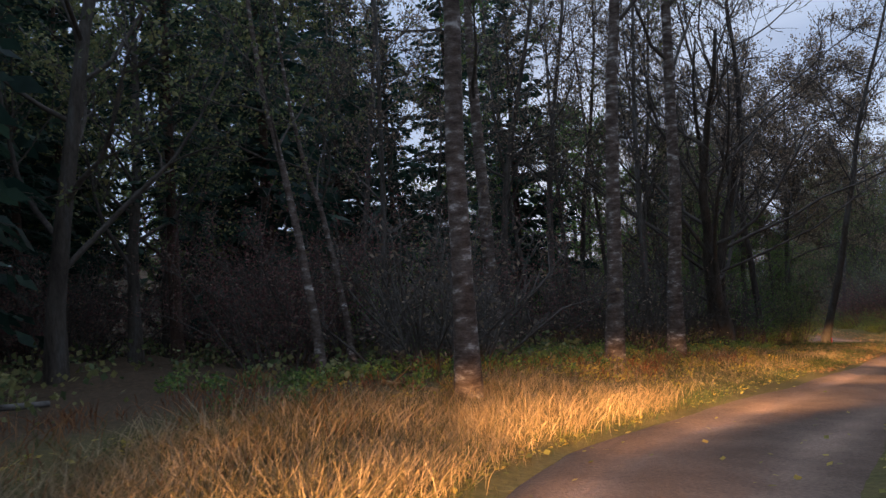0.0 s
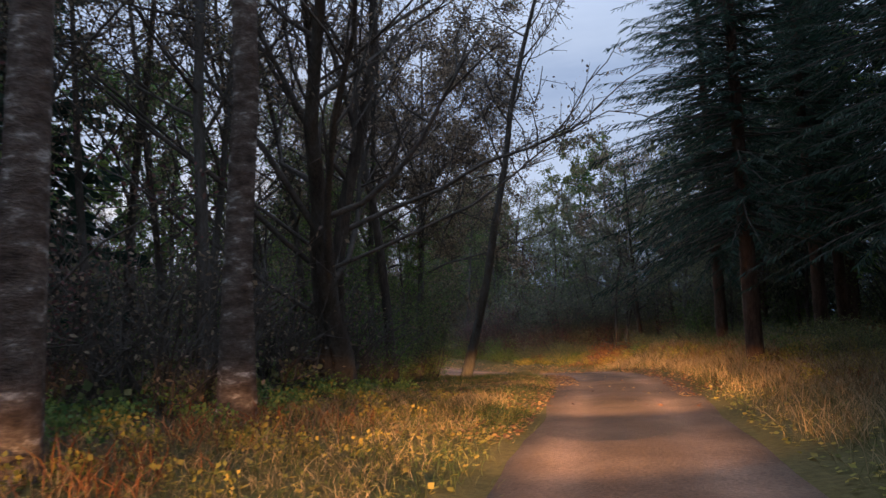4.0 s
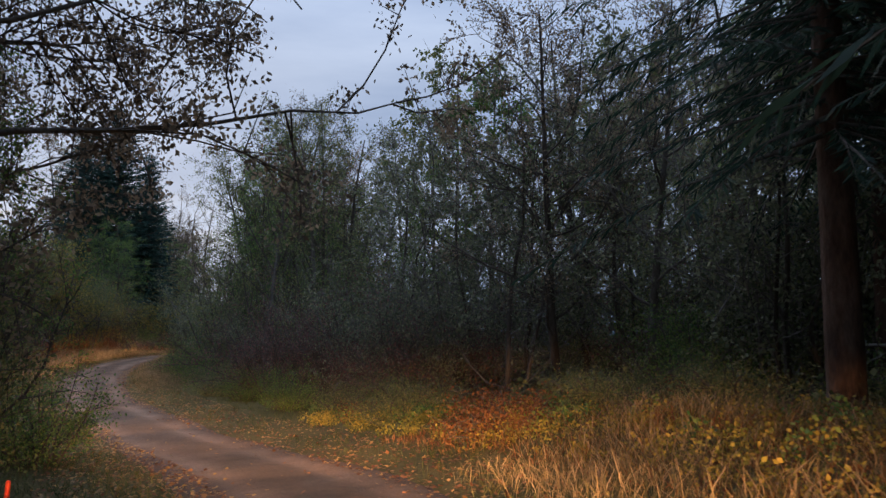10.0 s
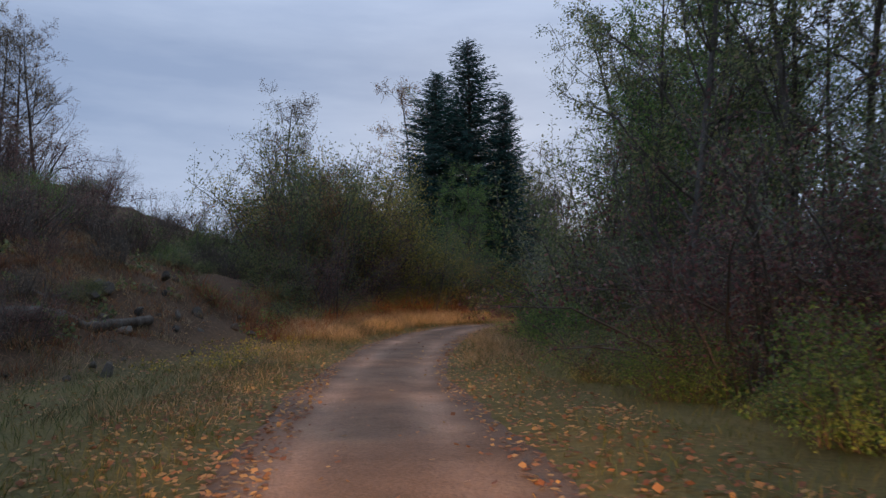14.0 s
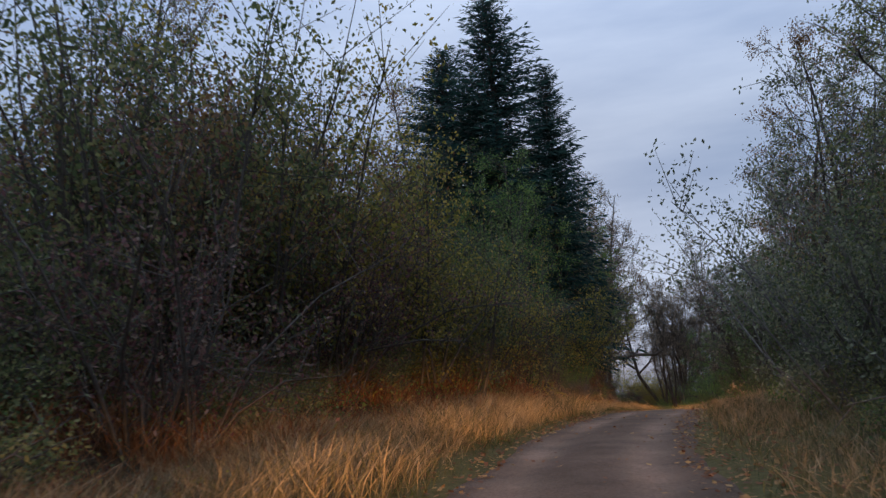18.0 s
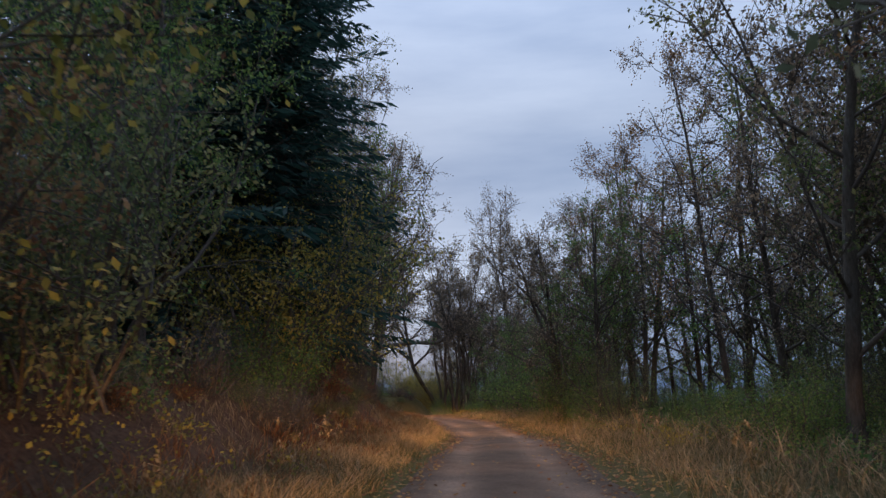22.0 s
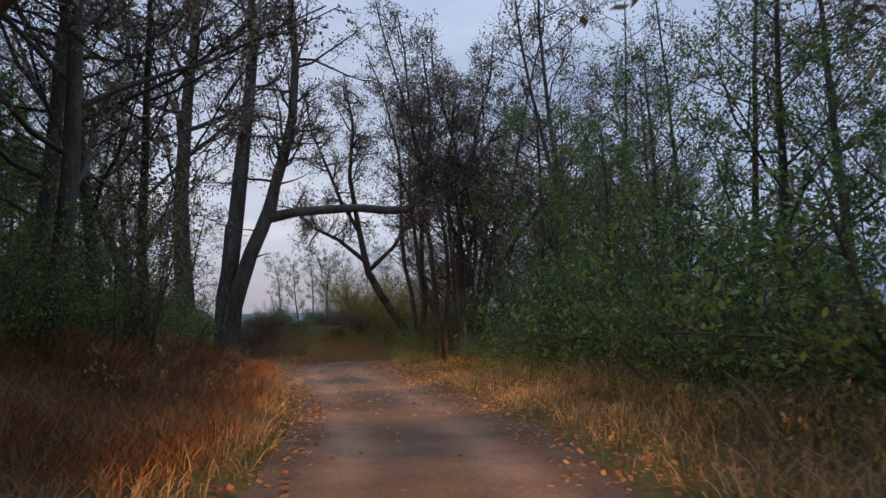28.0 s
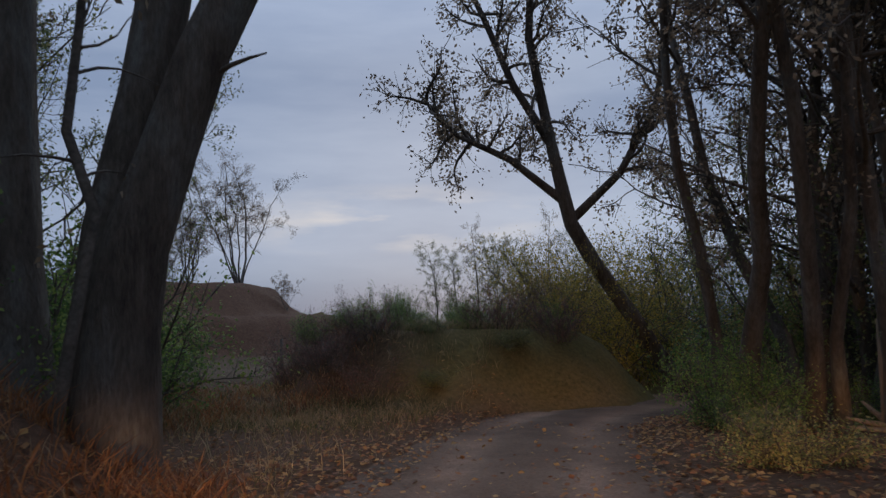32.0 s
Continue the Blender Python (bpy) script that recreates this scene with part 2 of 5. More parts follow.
def surface(name, colours, scale=6.0, rough=0.85, bump=0.3, fine=40.0, island=0.0, per_object=0.0, stretch=(1, 1, 1), spec=0.25):
    """A grained surface: colours blended by coarse noise, darkened and roughened by fine noise; island and per_object vary the pieces."""
    m = bpy.data.materials.new(name)
    m.use_nodes = True
    t = m.node_tree
    b = t.nodes["Principled BSDF"]
    b.inputs["Roughness"].default_value = rough
    b.inputs["Specular IOR Level"].default_value = spec
    co = t.nodes.new("ShaderNodeTexCoord")
    mp = t.nodes.new("ShaderNodeMapping")
    mp.inputs["Scale"].default_value = stretch
    t.links.new(co.outputs["Object"], mp.inputs["Vector"])
    big = _node(t, "ShaderNodeTexNoise", Scale=scale, Detail=6.0, Roughness=0.6)
    small = _node(t, "ShaderNodeTexNoise", Scale=fine, Detail=4.0, Roughness=0.65)
    t.links.new(mp.outputs[0], big.inputs["Vector"])
    t.links.new(mp.outputs[0], small.inputs["Vector"])
    ramp = t.nodes.new("ShaderNodeValToRGB")
    while len(ramp.color_ramp.elements) < len(colours):
        ramp.color_ramp.elements.new(0.5)
    for n, c in enumerate(colours):
        e = ramp.color_ramp.elements[n]
        e.position = 0.3 + 0.4 * n / max(1, len(colours) - 1)
        e.color = (*c, 1)
    drive = big.outputs["Fac"]
    if island or per_object:
        src = t.nodes.new("ShaderNodeNewGeometry").outputs["Random Per Island"] if island else t.nodes.new("ShaderNodeObjectInfo").outputs["Random"]
        k = island or per_object
        mx = t.nodes.new("ShaderNodeMath")
        mx.operation = "MULTIPLY_ADD"
        mx.inputs[1].default_value = k
        t.links.new(src, mx.inputs[0])
        off = t.nodes.new("ShaderNodeMath")
        off.operation = "SUBTRACT"
        off.inputs[1].default_value = 0.5 * k
        t.links.new(big.outputs["Fac"], mx.inputs[2])
        t.links.new(mx.outputs[0], off.inputs[0])
        drive = off.outputs[0]
    t.links.new(drive, ramp.inputs[0])
    hsv = t.nodes.new("ShaderNodeHueSaturation")
    mr = t.nodes.new("ShaderNodeMapRange")
    mr.inputs["From Min"].default_value, mr.inputs["From Max"].default_value = 0.3, 0.7
    mr.inputs["To Min"].default_value, mr.inputs["To Max"].default_value = 0.65, 1.3
    t.links.new(small.outputs["Fac"], mr.inputs["Value"])
    t.links.new(mr.outputs[0], hsv.inputs["Value"])
    t.links.new(ramp.outputs[0], hsv.inputs["Color"])
    t.links.new(hsv.outputs[0], b.inputs["Base Color"])
    if bump:
        bp = t.nodes.new("ShaderNodeBump")
        bp.inputs["Strength"].default_value = bump
        bp.inputs["Distance"].default_value = 0.04
        t.links.new(small.outputs["Fac"], bp.inputs["Height"])
        t.links.new(bp.outputs[0], b.inputs["Normal"])
    return m


def leafy(name, colours, island=0.6):
    """Thin leaves: a part of the light passes through them."""
    m = surface(name, colours, scale=0.35, rough=0.6, bump=0, fine=3.0, island=island, spec=0.3)
    t = m.node_tree
    b = t.nodes["Principled BSDF"]
    thin = t.nodes.new("ShaderNodeBsdfTranslucent")
    t.links.new(b.inputs["Base Color"].links[0].from_socket, thin.inputs["Color"])
    both = t.nodes.new("ShaderNodeMixShader")
    both.inputs[0].default_value = 0.45
    t.links.new(b.outputs[0], both.inputs[1])
    t.links.new(thin.outputs[0], both.inputs[2])
    t.links.new(both.outputs[0], t.nodes["Material Output"].inputs["Surface"])
    return m


M_BARK = surface("bark", [(0.046, 0.036, 0.029), (0.098, 0.081, 0.065), (0.130, 0.124, 0.111)], 3.0, 0.95, 0.9, 26, stretch=(1, 1, 0.25), per_object=0.15)
M_BARK_PALE = surface("lichen_bark", [(0.06, 0.042, 0.033), (0.11, 0.08, 0.062), (0.19, 0.15, 0.125), (0.62, 0.58, 0.53)], 3.6, 0.95, 0.9, 22, stretch=(1, 1, 2.4))
M_BARK_RED = surface("conifer_bark", [(0.05, 0.03, 0.022), (0.10, 0.06, 0.042), (0.14, 0.10, 0.08)], 4.0, 0.95, 0.9, 24, stretch=(1, 1, 0.3))
M_TWIG = surface("twig_bark", [(0.060, 0.051, 0.042), (0.135, 0.117, 0.099)], 3.0, 0.9, 0.0, 20)
M_TWIG_PALE = surface("pale_twig_bark", [(0.10, 0.09, 0.08), (0.22, 0.2, 0.18)], 3.0, 0.9, 0.0, 20)
M_SPRUCE = leafy("spruce_needles", [(0.016, 0.037, 0.027), (0.030, 0.063, 0.045), (0.046, 0.086, 0.052)])
M_SPRUCE_BLUE = leafy("blue_spruce_needles", [(0.018, 0.047, 0.042), (0.030, 0.074, 0.061), (0.045, 0.096, 0.074)])
M_OLIVE = leafy("olive_leaves", [(0.090, 0.122, 0.054), (0.175, 0.205, 0.082), (0.275, 0.255, 0.102)])
M_GREEN = leafy("green_leaves", [(0.068, 0.135, 0.045), (0.131, 0.221, 0.060), (0.228, 0.297, 0.077)])
M_YELLOW = leafy("yellow_leaves", [(0.16, 0.16, 0.04), (0.30, 0.26, 0.055), (0.44, 0.32, 0.07)])
M_RUST = leafy("rust_leaves", [(0.142, 0.071, 0.040), (0.262, 0.142, 0.071), (0.362, 0.222, 0.101)])
M_BROWN = leafy("dry_brown_leaves", [(0.108, 0.082, 0.060), (0.215, 0.161, 0.108), (0.345, 0.259, 0.173)])
M_GREY = leafy("grey_green_leaves", [(0.096, 0.118, 0.068), (0.190, 0.212, 0.126), (0.285, 0.292, 0.180)])
M_RED = leafy("dark_red_leaves", [(0.125, 0.055, 0.055), (0.224, 0.100, 0.090), (0.250, 0.175, 0.125)])
M_STRAW = leafy("straw_grass", [(0.10, 0.088, 0.045), (0.26, 0.19, 0.10), (0.42, 0.31, 0.185)])
M_GRASS = leafy("green_grass", [(0.033, 0.055, 0.0165), (0.066, 0.0935, 0.0242), (0.176, 0.154, 0.055)])
M_BRACKEN = leafy("bracken", [(0.13, 0.05, 0.022), (0.24, 0.10, 0.04), (0.32, 0.16, 0.07)])
M_LITTER = leafy("fallen_leaves", [(0.16, 0.07, 0.035), (0.30, 0.14, 0.06), (0.42, 0.26, 0.10)])
M_STONE = surface("grey_stone", [(0.050, 0.043, 0.036), (0.090, 0.078, 0.065), (0.126, 0.111, 0.090)], 3.0, 0.9, 0.6, 18, per_object=0.3)
M_POST = surface("weathered_wood", [(0.08, 0.07, 0.06), (0.15, 0.13, 0.11)], 6, 0.9, 0.5, 30, stretch=(1, 1, 0.2))
M_SNAG = surface("bare_wood", [(0.16, 0.11, 0.075), (0.30, 0.21, 0.14), (0.36, 0.28, 0.2)], 4, 0.85, 0.6, 30, stretch=(1, 1, 0.2))
M_MARK = surface("red_plastic", [(0.55, 0.05, 0.025), (0.6, 0.07, 0.03)], 3, 0.45, 0.0, 10)


def road_material():
    """Packed dirt: paler where wheels run, darker and looser between and beside them."""
    m = surface("packed_dirt", [(0.11, 0.073, 0.05), (0.17, 0.111, 0.077), (0.222, 0.15, 0.104)], 0.8, 0.92, 0.6, 26)
    t = m.node_tree
    b = t.nodes["Principled BSDF"]
    old = b.inputs["Base Color"].links[0].from_socket
    a = t.nodes.new("ShaderNodeAttribute")
    a.attribute_name = "worn"
    x = t.nodes.new("ShaderNodeMix")
    x.data_type = "RGBA"
    x.blend_type = "MULTIPLY"
    x.inputs["Factor"].default_value = 1.0
    r = t.nodes.new("ShaderNodeValToRGB")
    r.color_ramp.elements[0].color, r.color_ramp.elements[1].color = (0.75, 0.75, 0.75, 1), (1.55, 1.55, 1.58, 1)
    t.links.new(a.outputs["Fac"], r.inputs[0])
    t.links.new(old, x.inputs["A"])
    t.links.new(r.outputs[0], x.inputs["B"])
    t.links.new(x.outputs["Result"], b.inputs["Base Color"])
    return m


def ground_material():
    """Leaf mould under the trees, short grass along the road, bare red earth on the cut bank; far land painted
    blue-grey for distance haze.
    """
    m = bpy.data.materials.new("ground")
    m.use_nodes = True
    t = m.node_tree
    b = t.nodes["Principled BSDF"]
    b.inputs["Roughness"].default_value = 0.95
    b.inputs["Specular IOR Level"].default_value = 0.15
    co = t.nodes.new("ShaderNodeTexCoord")
    big = _node(t, "ShaderNodeTexNoise", Scale=0.8, Detail=7.0, Roughness=0.65)
    fine = _node(t, "ShaderNodeTexNoise", Scale=11.0, Detail=5.0, Roughness=0.7)
    for n in (big, fine):
        t.links.new(co.outputs["Object"], n.inputs["Vector"])

    def ramp(src, *cols):
        r = t.nodes.new("ShaderNodeValToRGB")
        while len(r.color_ramp.elements) < len(cols):
            r.color_ramp.elements.new(0.5)
        for n, c in enumerate(cols):
            r.color_ramp.elements[n].position = 0.3 + 0.4 * n / (len(cols) - 1)
            r.color_ramp.elements[n].color = (*c, 1)
        t.links.new(src, r.inputs[0])
        return r.outputs[0]

    def mix(fac, a, c):
        x = t.nodes.new("ShaderNodeMix")
        x.data_type = "RGBA"
        t.links.new(fac, x.inputs["Factor"])
        t.links.new(a, x.inputs["A"])
        t.links.new(c, x.inputs["B"])
        return x.outputs["Result"]

    def mask(name):
        a = t.nodes.new("ShaderNodeAttribute")
        a.attribute_name = name
        return a.outputs["Fac"]

    mould = ramp(fine.outputs["Fac"], (0.035, 0.025, 0.016), (0.075, 0.05, 0.03), (0.13, 0.085, 0.05))
    grass = mix(big.outputs["Fac"], ramp(fine.outputs["Fac"], (0.03, 0.042, 0.014), (0.07, 0.085, 0.025)), ramp(fine.outputs["Fac"], (0.10, 0.075, 0.03), (0.22, 0.16, 0.07)))
    earth = ramp(fine.outputs["Fac"], (0.045, 0.025, 0.016), (0.1, 0.054, 0.034), (0.16, 0.09, 0.058))
    # distance haze painted in as the far ground's blue-grey base colour
    hazy_plain = ramp(big.outputs["Fac"], (0.10, 0.16, 0.24), (0.14, 0.20, 0.28))
    out = mix(mask("turf"), mould, grass)
    out = mix(mask("earth"), out, earth)
    out = mix(mask("hazy_plain"), out, hazy_plain)
    t.links.new(out, b.inputs["Base Color"])
    bp = t.nodes.new("ShaderNodeBump")
    bp.inputs["Strength"].default_value = 0.7
    bp.inputs["Distance"].default_value = 0.06
    t.links.new(fine.outputs["Fac"], bp.inputs["Height"])
    t.links.new(bp.outputs[0], b.inputs["Normal"])
    return m


# ---- building blocks ----
def mesh_of(name, verts, faces, material=None, smooth=False):
    me = bpy.data.meshes.new(name)
    me.from_pydata([tuple(v) for v in verts] if not isinstance(verts, np.ndarray) else verts.tolist(), [], faces if isinstance(faces, list) else faces.tolist())
    if material:
        me.materials.append(material)
    if smooth:
        me.polygons.foreach_set("use_smooth", [True] * len(me.polygons))
    me.update()
    return me


def part(name, me, parent, label="", kind=""):
    ob = new(name, me)
    ob.parent = parent
    return tagged(ob, label, kind=kind)


class Wood:
    """Gathers tapered round limbs into one mesh."""

    def __init__(self):
        self.v, self.f = [], []

    def tube(self, pts, radii, n=6):
        pts = np.asarray(pts, float)
        way = np.gradient(pts, axis=0)
        way /= np.linalg.norm(way, axis=1)[:, None] + 1e-9
        ref = np.array([0.0, 0, 1]) if abs(way[0, 2]) < 0.8 else np.array([1.0, 0, 0])
        base = len(self.v)
        ang = np.arange(n) * 2 * np.pi / n
        for p, w, r in zip(pts, way, radii):
            u = np.cross(w, ref)
            u /= np.linalg.norm(u) + 1e-9
            k = np.cross(w, u)
            self.v.extend((p + r * (np.cos(a) * u + np.sin(a) * k)) for a in ang)
        for i in range(len(pts) - 1):
            for j in range(n):
                a, b = base + i * n + j, base + i * n + (j + 1) % n
                self.f.append((a, b, b + n, a + n))
        self.f.append(tuple(base + (len(pts) - 1) * n + j for j in range(n)))

    def mesh(self, name, material):
        return mesh_of(name, np.array(self.v), self.f, material, smooth=True)


def leaves_mesh(name, places, size, rng, material, droop=0.3, thin=0.55):
    """One small pointed blade, four corners, at each place."""
    places = np.asarray(places, float)
    n = len(places)
    d = rng.normal(size=(n, 3))
    d[:, 2] -= droop * 2
    d /= np.linalg.norm(d, axis=1)[:, None]
    s = np.cross(d, rng.normal(size=(n, 3)))
    s /= np.linalg.norm(s, axis=1)[:, None] + 1e-9
    size = size * rng.uniform(0.6, 1.35, (n, 1))
    v = np.stack([places, places + size * (0.5 * d + 0.5 * thin * s), places + size * d, places + size * (0.45 * d - 0.5 * thin * s)], 1).reshape(-1, 3)
    f = np.arange(4 * n).reshape(-1, 4)
    return mesh_of(name, v, f, material)


def crooked(rng, start, way, length, steps, wander, lift=0.0):
    """A crooked line: from start along way, wandering, bending up (lift) or down."""
    way = np.asarray(way, float) / np.linalg.norm(way)
    pts = [np.asarray(start, float)]
    for _ in range(steps):
        way = way + rng.normal(size=3) * wander + np.array([0, 0, lift])
        way /= np.linalg.norm(way)
        pts.append(pts[-1] + way * length / steps)
    return np.array(pts)


def broadleaf(name, label, seed, height, radius, leaf, bark=None, twig=None, lean=(0, 0), fork=0.35, limbs=13, spread=0.42, per_twig=5, size=0.11, stems=1, subs=5, twigs=4, clean=0.0,
              category="tree", lift=0.10, fan=(0.12, 0.34), ring=0.0):
    """A tree with one or more stems, limbs, boughs and twigs, and single leaves along the twigs."""
    rng = np.random.default_rng(seed)
    trunks, boughs, tips = [Wood() for _ in range(stems)], Wood(), []
    for k in range(stems):
        a = rng.uniform(0, 6.28) + k * 6.28 / stems
        out = 0.0 if stems == 1 else rng.uniform(*fan)
        h = height * (1 if stems == 1 else rng.uniform(0.7, 1.0))
        r0 = radius * (1 if stems == 1 else rng.uniform(0.55, 1.0))
        steps = 9
        wide = ring * math.sqrt((k + 0.5) / stems) if ring else 0.25 * radius * stems * (stems > 1)
        pts = crooked(rng, (wide * np.cos(a), wide * np.sin(a), -0.3),
                      (lean[0] + out * np.cos(a), lean[1] + out * np.sin(a), 1), h, steps, 0.045 if stems == 1 else 0.12, 0.05)
        rad = r0 * (1 - 0.82 * np.linspace(0, 1, steps + 1) ** 0.9)
        rad[0] *= 1.35
        trunks[k].tube(pts, rad, 9)
        for n in range(limbs if stems == 1 else max(4, limbs // 2)):
            u = fork + (0.97 - fork) * ((n + rng.uniform(0, 1)) / (limbs if stems == 1 else max(4, limbs // 2)))
            i = min(int(u * steps), steps - 1)
            p = pts[i] + (pts[i + 1] - pts[i]) * (u * steps - i)
            az = n * 2.4 + rng.uniform(-0.5, 0.5) + a
            el = rng.uniform(0.25, 0.9)
            long = spread * height * (1.15 - 0.75 * u) * rng.uniform(0.7, 1.2)
            limb = crooked(rng, p, (np.cos(az) * np.cos(el), np.sin(az) * np.cos(el), np.sin(el)), long, 6, 0.16, lift)
            r = r0 * 0.36 * (1.1 - 0.8 * u)
            boughs.tube(limb, np.linspace(r, 0.25 * r, 7), 5 if r > 0.03 else 4)
            for _ in range(subs):
                j = rng.uniform(0.25, 1.0) * 5.9
                q = limb[int(j)] + (limb[int(j) + 1] - limb[int(j)]) * (j % 1)
                w = limb[int(j) + 1] - limb[int(j)]
                w = w / np.linalg.norm(w) + rng.normal(size=3) * 0.75
                sub = crooked(rng, q, w, long * rng.uniform(0.22, 0.45), 4, 0.2, lift * 0.6)
                boughs.tube(sub, np.linspace(0.4 * r, 0.012, 5), 3)
                for _ in range(twigs):
                    j2 = rng.uniform(0.2, 1.0) * 3.9
                    q2 = sub[int(j2)] + (sub[int(j2) + 1] - sub[int(j2)]) * (j2 % 1)
                    tw = crooked(rng, q2, (sub[-1] - sub[0]) / np.linalg.norm(sub[-1] - sub[0]) + rng.normal(size=3) * 0.7, rng.uniform(0.35, 0.9), 2, 0.25, 0.05)
                    boughs.tube(tw[::2], (0.012, 0.005), 3)
                    if rng.uniform() > clean + 0.22:
                        # leaves sit in a cluster towards the twig's end
                        n_leaf = int(per_twig * 1.35) + 1
                        u_leaf = rng.uniform(0.3, 1.05, (n_leaf, 1))
                        tips.extend(tw[0] + (tw[-1] - tw[0]) * u_leaf + rng.normal(size=(n_leaf, 3)) * 0.13)
    root = tagged(new(name), label, category)
    for stem in trunks:
        part("trunk", stem.mesh("trunk", bark or M_BARK), root)
    part("bough", boughs.mesh("bough", twig or M_TWIG), root, "dark bare branches and twigs", "stuff")
    if tips:
        part("crown", leaves_mesh("crown", tips, size, rng, leaf), root, "thin crown of autumn leaves", "stuff")
    return root


def shrub(name, label, seed, height, width, leaf, n=26, count=4200, size=0.09, twig=None, category="shrub"):
    """Many arching stems from one foot, with twigs, and leaves along them."""
    rng = np.random.default_rng(seed)
    stems, tips = Wood(), []
    for k in range(n):
        a = k * 2.4 + rng.uniform(-0.4, 0.4)
        r = rng.uniform(0, 0.3) * width
        tilt = rng.uniform(0.05, 0.75) * width / height
        line = crooked(rng, (r * np.cos(a), r * np.sin(a), -0.15), (tilt * np.cos(a), tilt * np.sin(a), 1), height * rng.uniform(0.5, 1.08), 6, 0.16, -0.03)
        stems.tube(line[::2], np.linspace(0.020 + 0.003 * height, 0.006, 4), 4)
        for _ in range(11):
            j = rng.uniform(0.04, 1.0) ** 0.8 * 5.9
            q = line[int(j)] + (line[int(j) + 1] - line[int(j)]) * (j % 1)
            tw = crooked(rng, q, (line[-1] - line[0]) / height + rng.normal(size=3) * 0.7, height * rng.uniform(0.14, 0.32), 3, 0.25, 0.02)
            stems.tube(tw[::3], (0.010, 0.004), 3)
            m = max(1, int(1.6 * count / (n * 11)))
            tips.extend(tw[0] + (tw[-1] - tw[0]) * rng.uniform(0.15, 1.1, (m, 1)) + rng.normal(size=(m, 3)) * 0.15)
    root = tagged(new(name), label, category)
    part("stem", stems.mesh("stem", twig or M_TWIG), root, "thin woody stems", "stuff")
    part("foliage", leaves_mesh("foliage", tips, size, rng, leaf), root, "", "stuff")
    return root


def spruce(name, label, seed, height, radius, reach, bare=0.12, needles=None, step=0.42, droop=0.28, fine=1.0, whorl=7, blunt=0.75):
    """A conifer: straight trunk, whorls of drooping boughs, hanging sprays of needles."""
    rng = np.random.default_rng(seed)
    trunk, boughs = Wood(), Wood()
    pts = crooked(rng, (0, 0, -0.3), (0, 0, 1), height + 0.3, 10, 0.008)
    trunk.tube(pts, radius * (1.02 - np.linspace(0, 1, 11)) + 0.01, 10)
    v, f = [], []
    z = height * bare
    while z < height - 0.25:
        u = z / height
        for k in range(whorl):
            az = rng.uniform(0, 6.28)
            long = reach * (1 - u) ** blunt * rng.uniform(0.42, 1.16) + 0.12
            p = pts[0] + (pts[-1] - pts[0]) * u + (0, 0, rng.uniform(-0.2, 0.2))
            line = crooked(rng, p, (np.cos(az), np.sin(az), 0.35 - droop * (1 - u) * 1.6), long, 4, 0.05, -droop * 0.25 + 0.16 * u)
            if rng.uniform() < 0.85:
                boughs.tube(line[::2], (0.02 + 0.006 * long, 0.014, 0.004), 3)
            m = int((5 + 7.5 * long) * fine)
            for g in np.linspace(0.35, 3.95, m):
                q = line[int(g)] + (line[min(int(g) + 1, 4)] - line[int(g)]) * (g % 1)
                w = line[min(int(g) + 1, 4)] - line[int(g)]
                w = w / (np.linalg.norm(w) + 1e-9)
                side = np.array([-w[1], w[0], 0]) * rng.choice((-1, 1))
                ln = rng.uniform(0.2, 0.46) * (0.5 + 0.3 * min(long, 2.5)) / fine ** 0.5
                d = 0.75 * w + side * rng.uniform(0.3, 1.0) + (0, 0, -rng.uniform(0.1, 0.8))
                d = d / np.linalg.norm(d) * ln
                c = np.cross(d, rng.normal(size=3))
                c = c / (np.linalg.norm(c) + 1e-9) * ln * rng.uniform(0.11, 0.22) / fine
                b = len(v)
                v.extend((q, q + 0.4 * d + c, q + d, q + 0.5 * d - c))
                f.append((b, b + 1, b + 2, b + 3))
        z += step * rng.uniform(0.7, 1.2) * (1.1 - 0.45 * u)
    root = tagged(new(name), label, "tree")
    part("trunk", trunk.mesh("trunk", M_BARK_RED), root)
    part("bough", boughs.mesh("bough", M_TWIG), root, "thin drooping boughs", "stuff")
    part("crown", mesh_of("crown", np.array(v), f, needles or M_SPRUCE), root, "drooping dark green needles", "stuff")
    return root


def foot(x, y, sink=0.05):
    return float(land(np.array([x]), np.array([y]))[0]) - sink


def stand(ob, x, y, turn=0.0, scale=1.0, tall=None, group=""):
    """Sets a built thing on the ground."""
    ob.matrix_basis = pose(x, y, foot(x, y), 0, 0, turn) @ Matrix.Diagonal((scale, scale, tall or scale, 1))
    return tagged(ob, group=group)


def more(ob, x, y, turn=0.0, scale=1.0, tall=None):
    """A copy of a built thing, on the ground elsewhere."""
    return copy_thing_at(ob, pose(x, y, foot(x, y), 0, 0, turn), scale, tall or scale)


def copy_thing_at(ob, m, scale, tall):
    made = copy_thing(ob, m)
    made.matrix_basis = m @ Matrix.Diagonal((scale, scale, tall, 1))
    return made


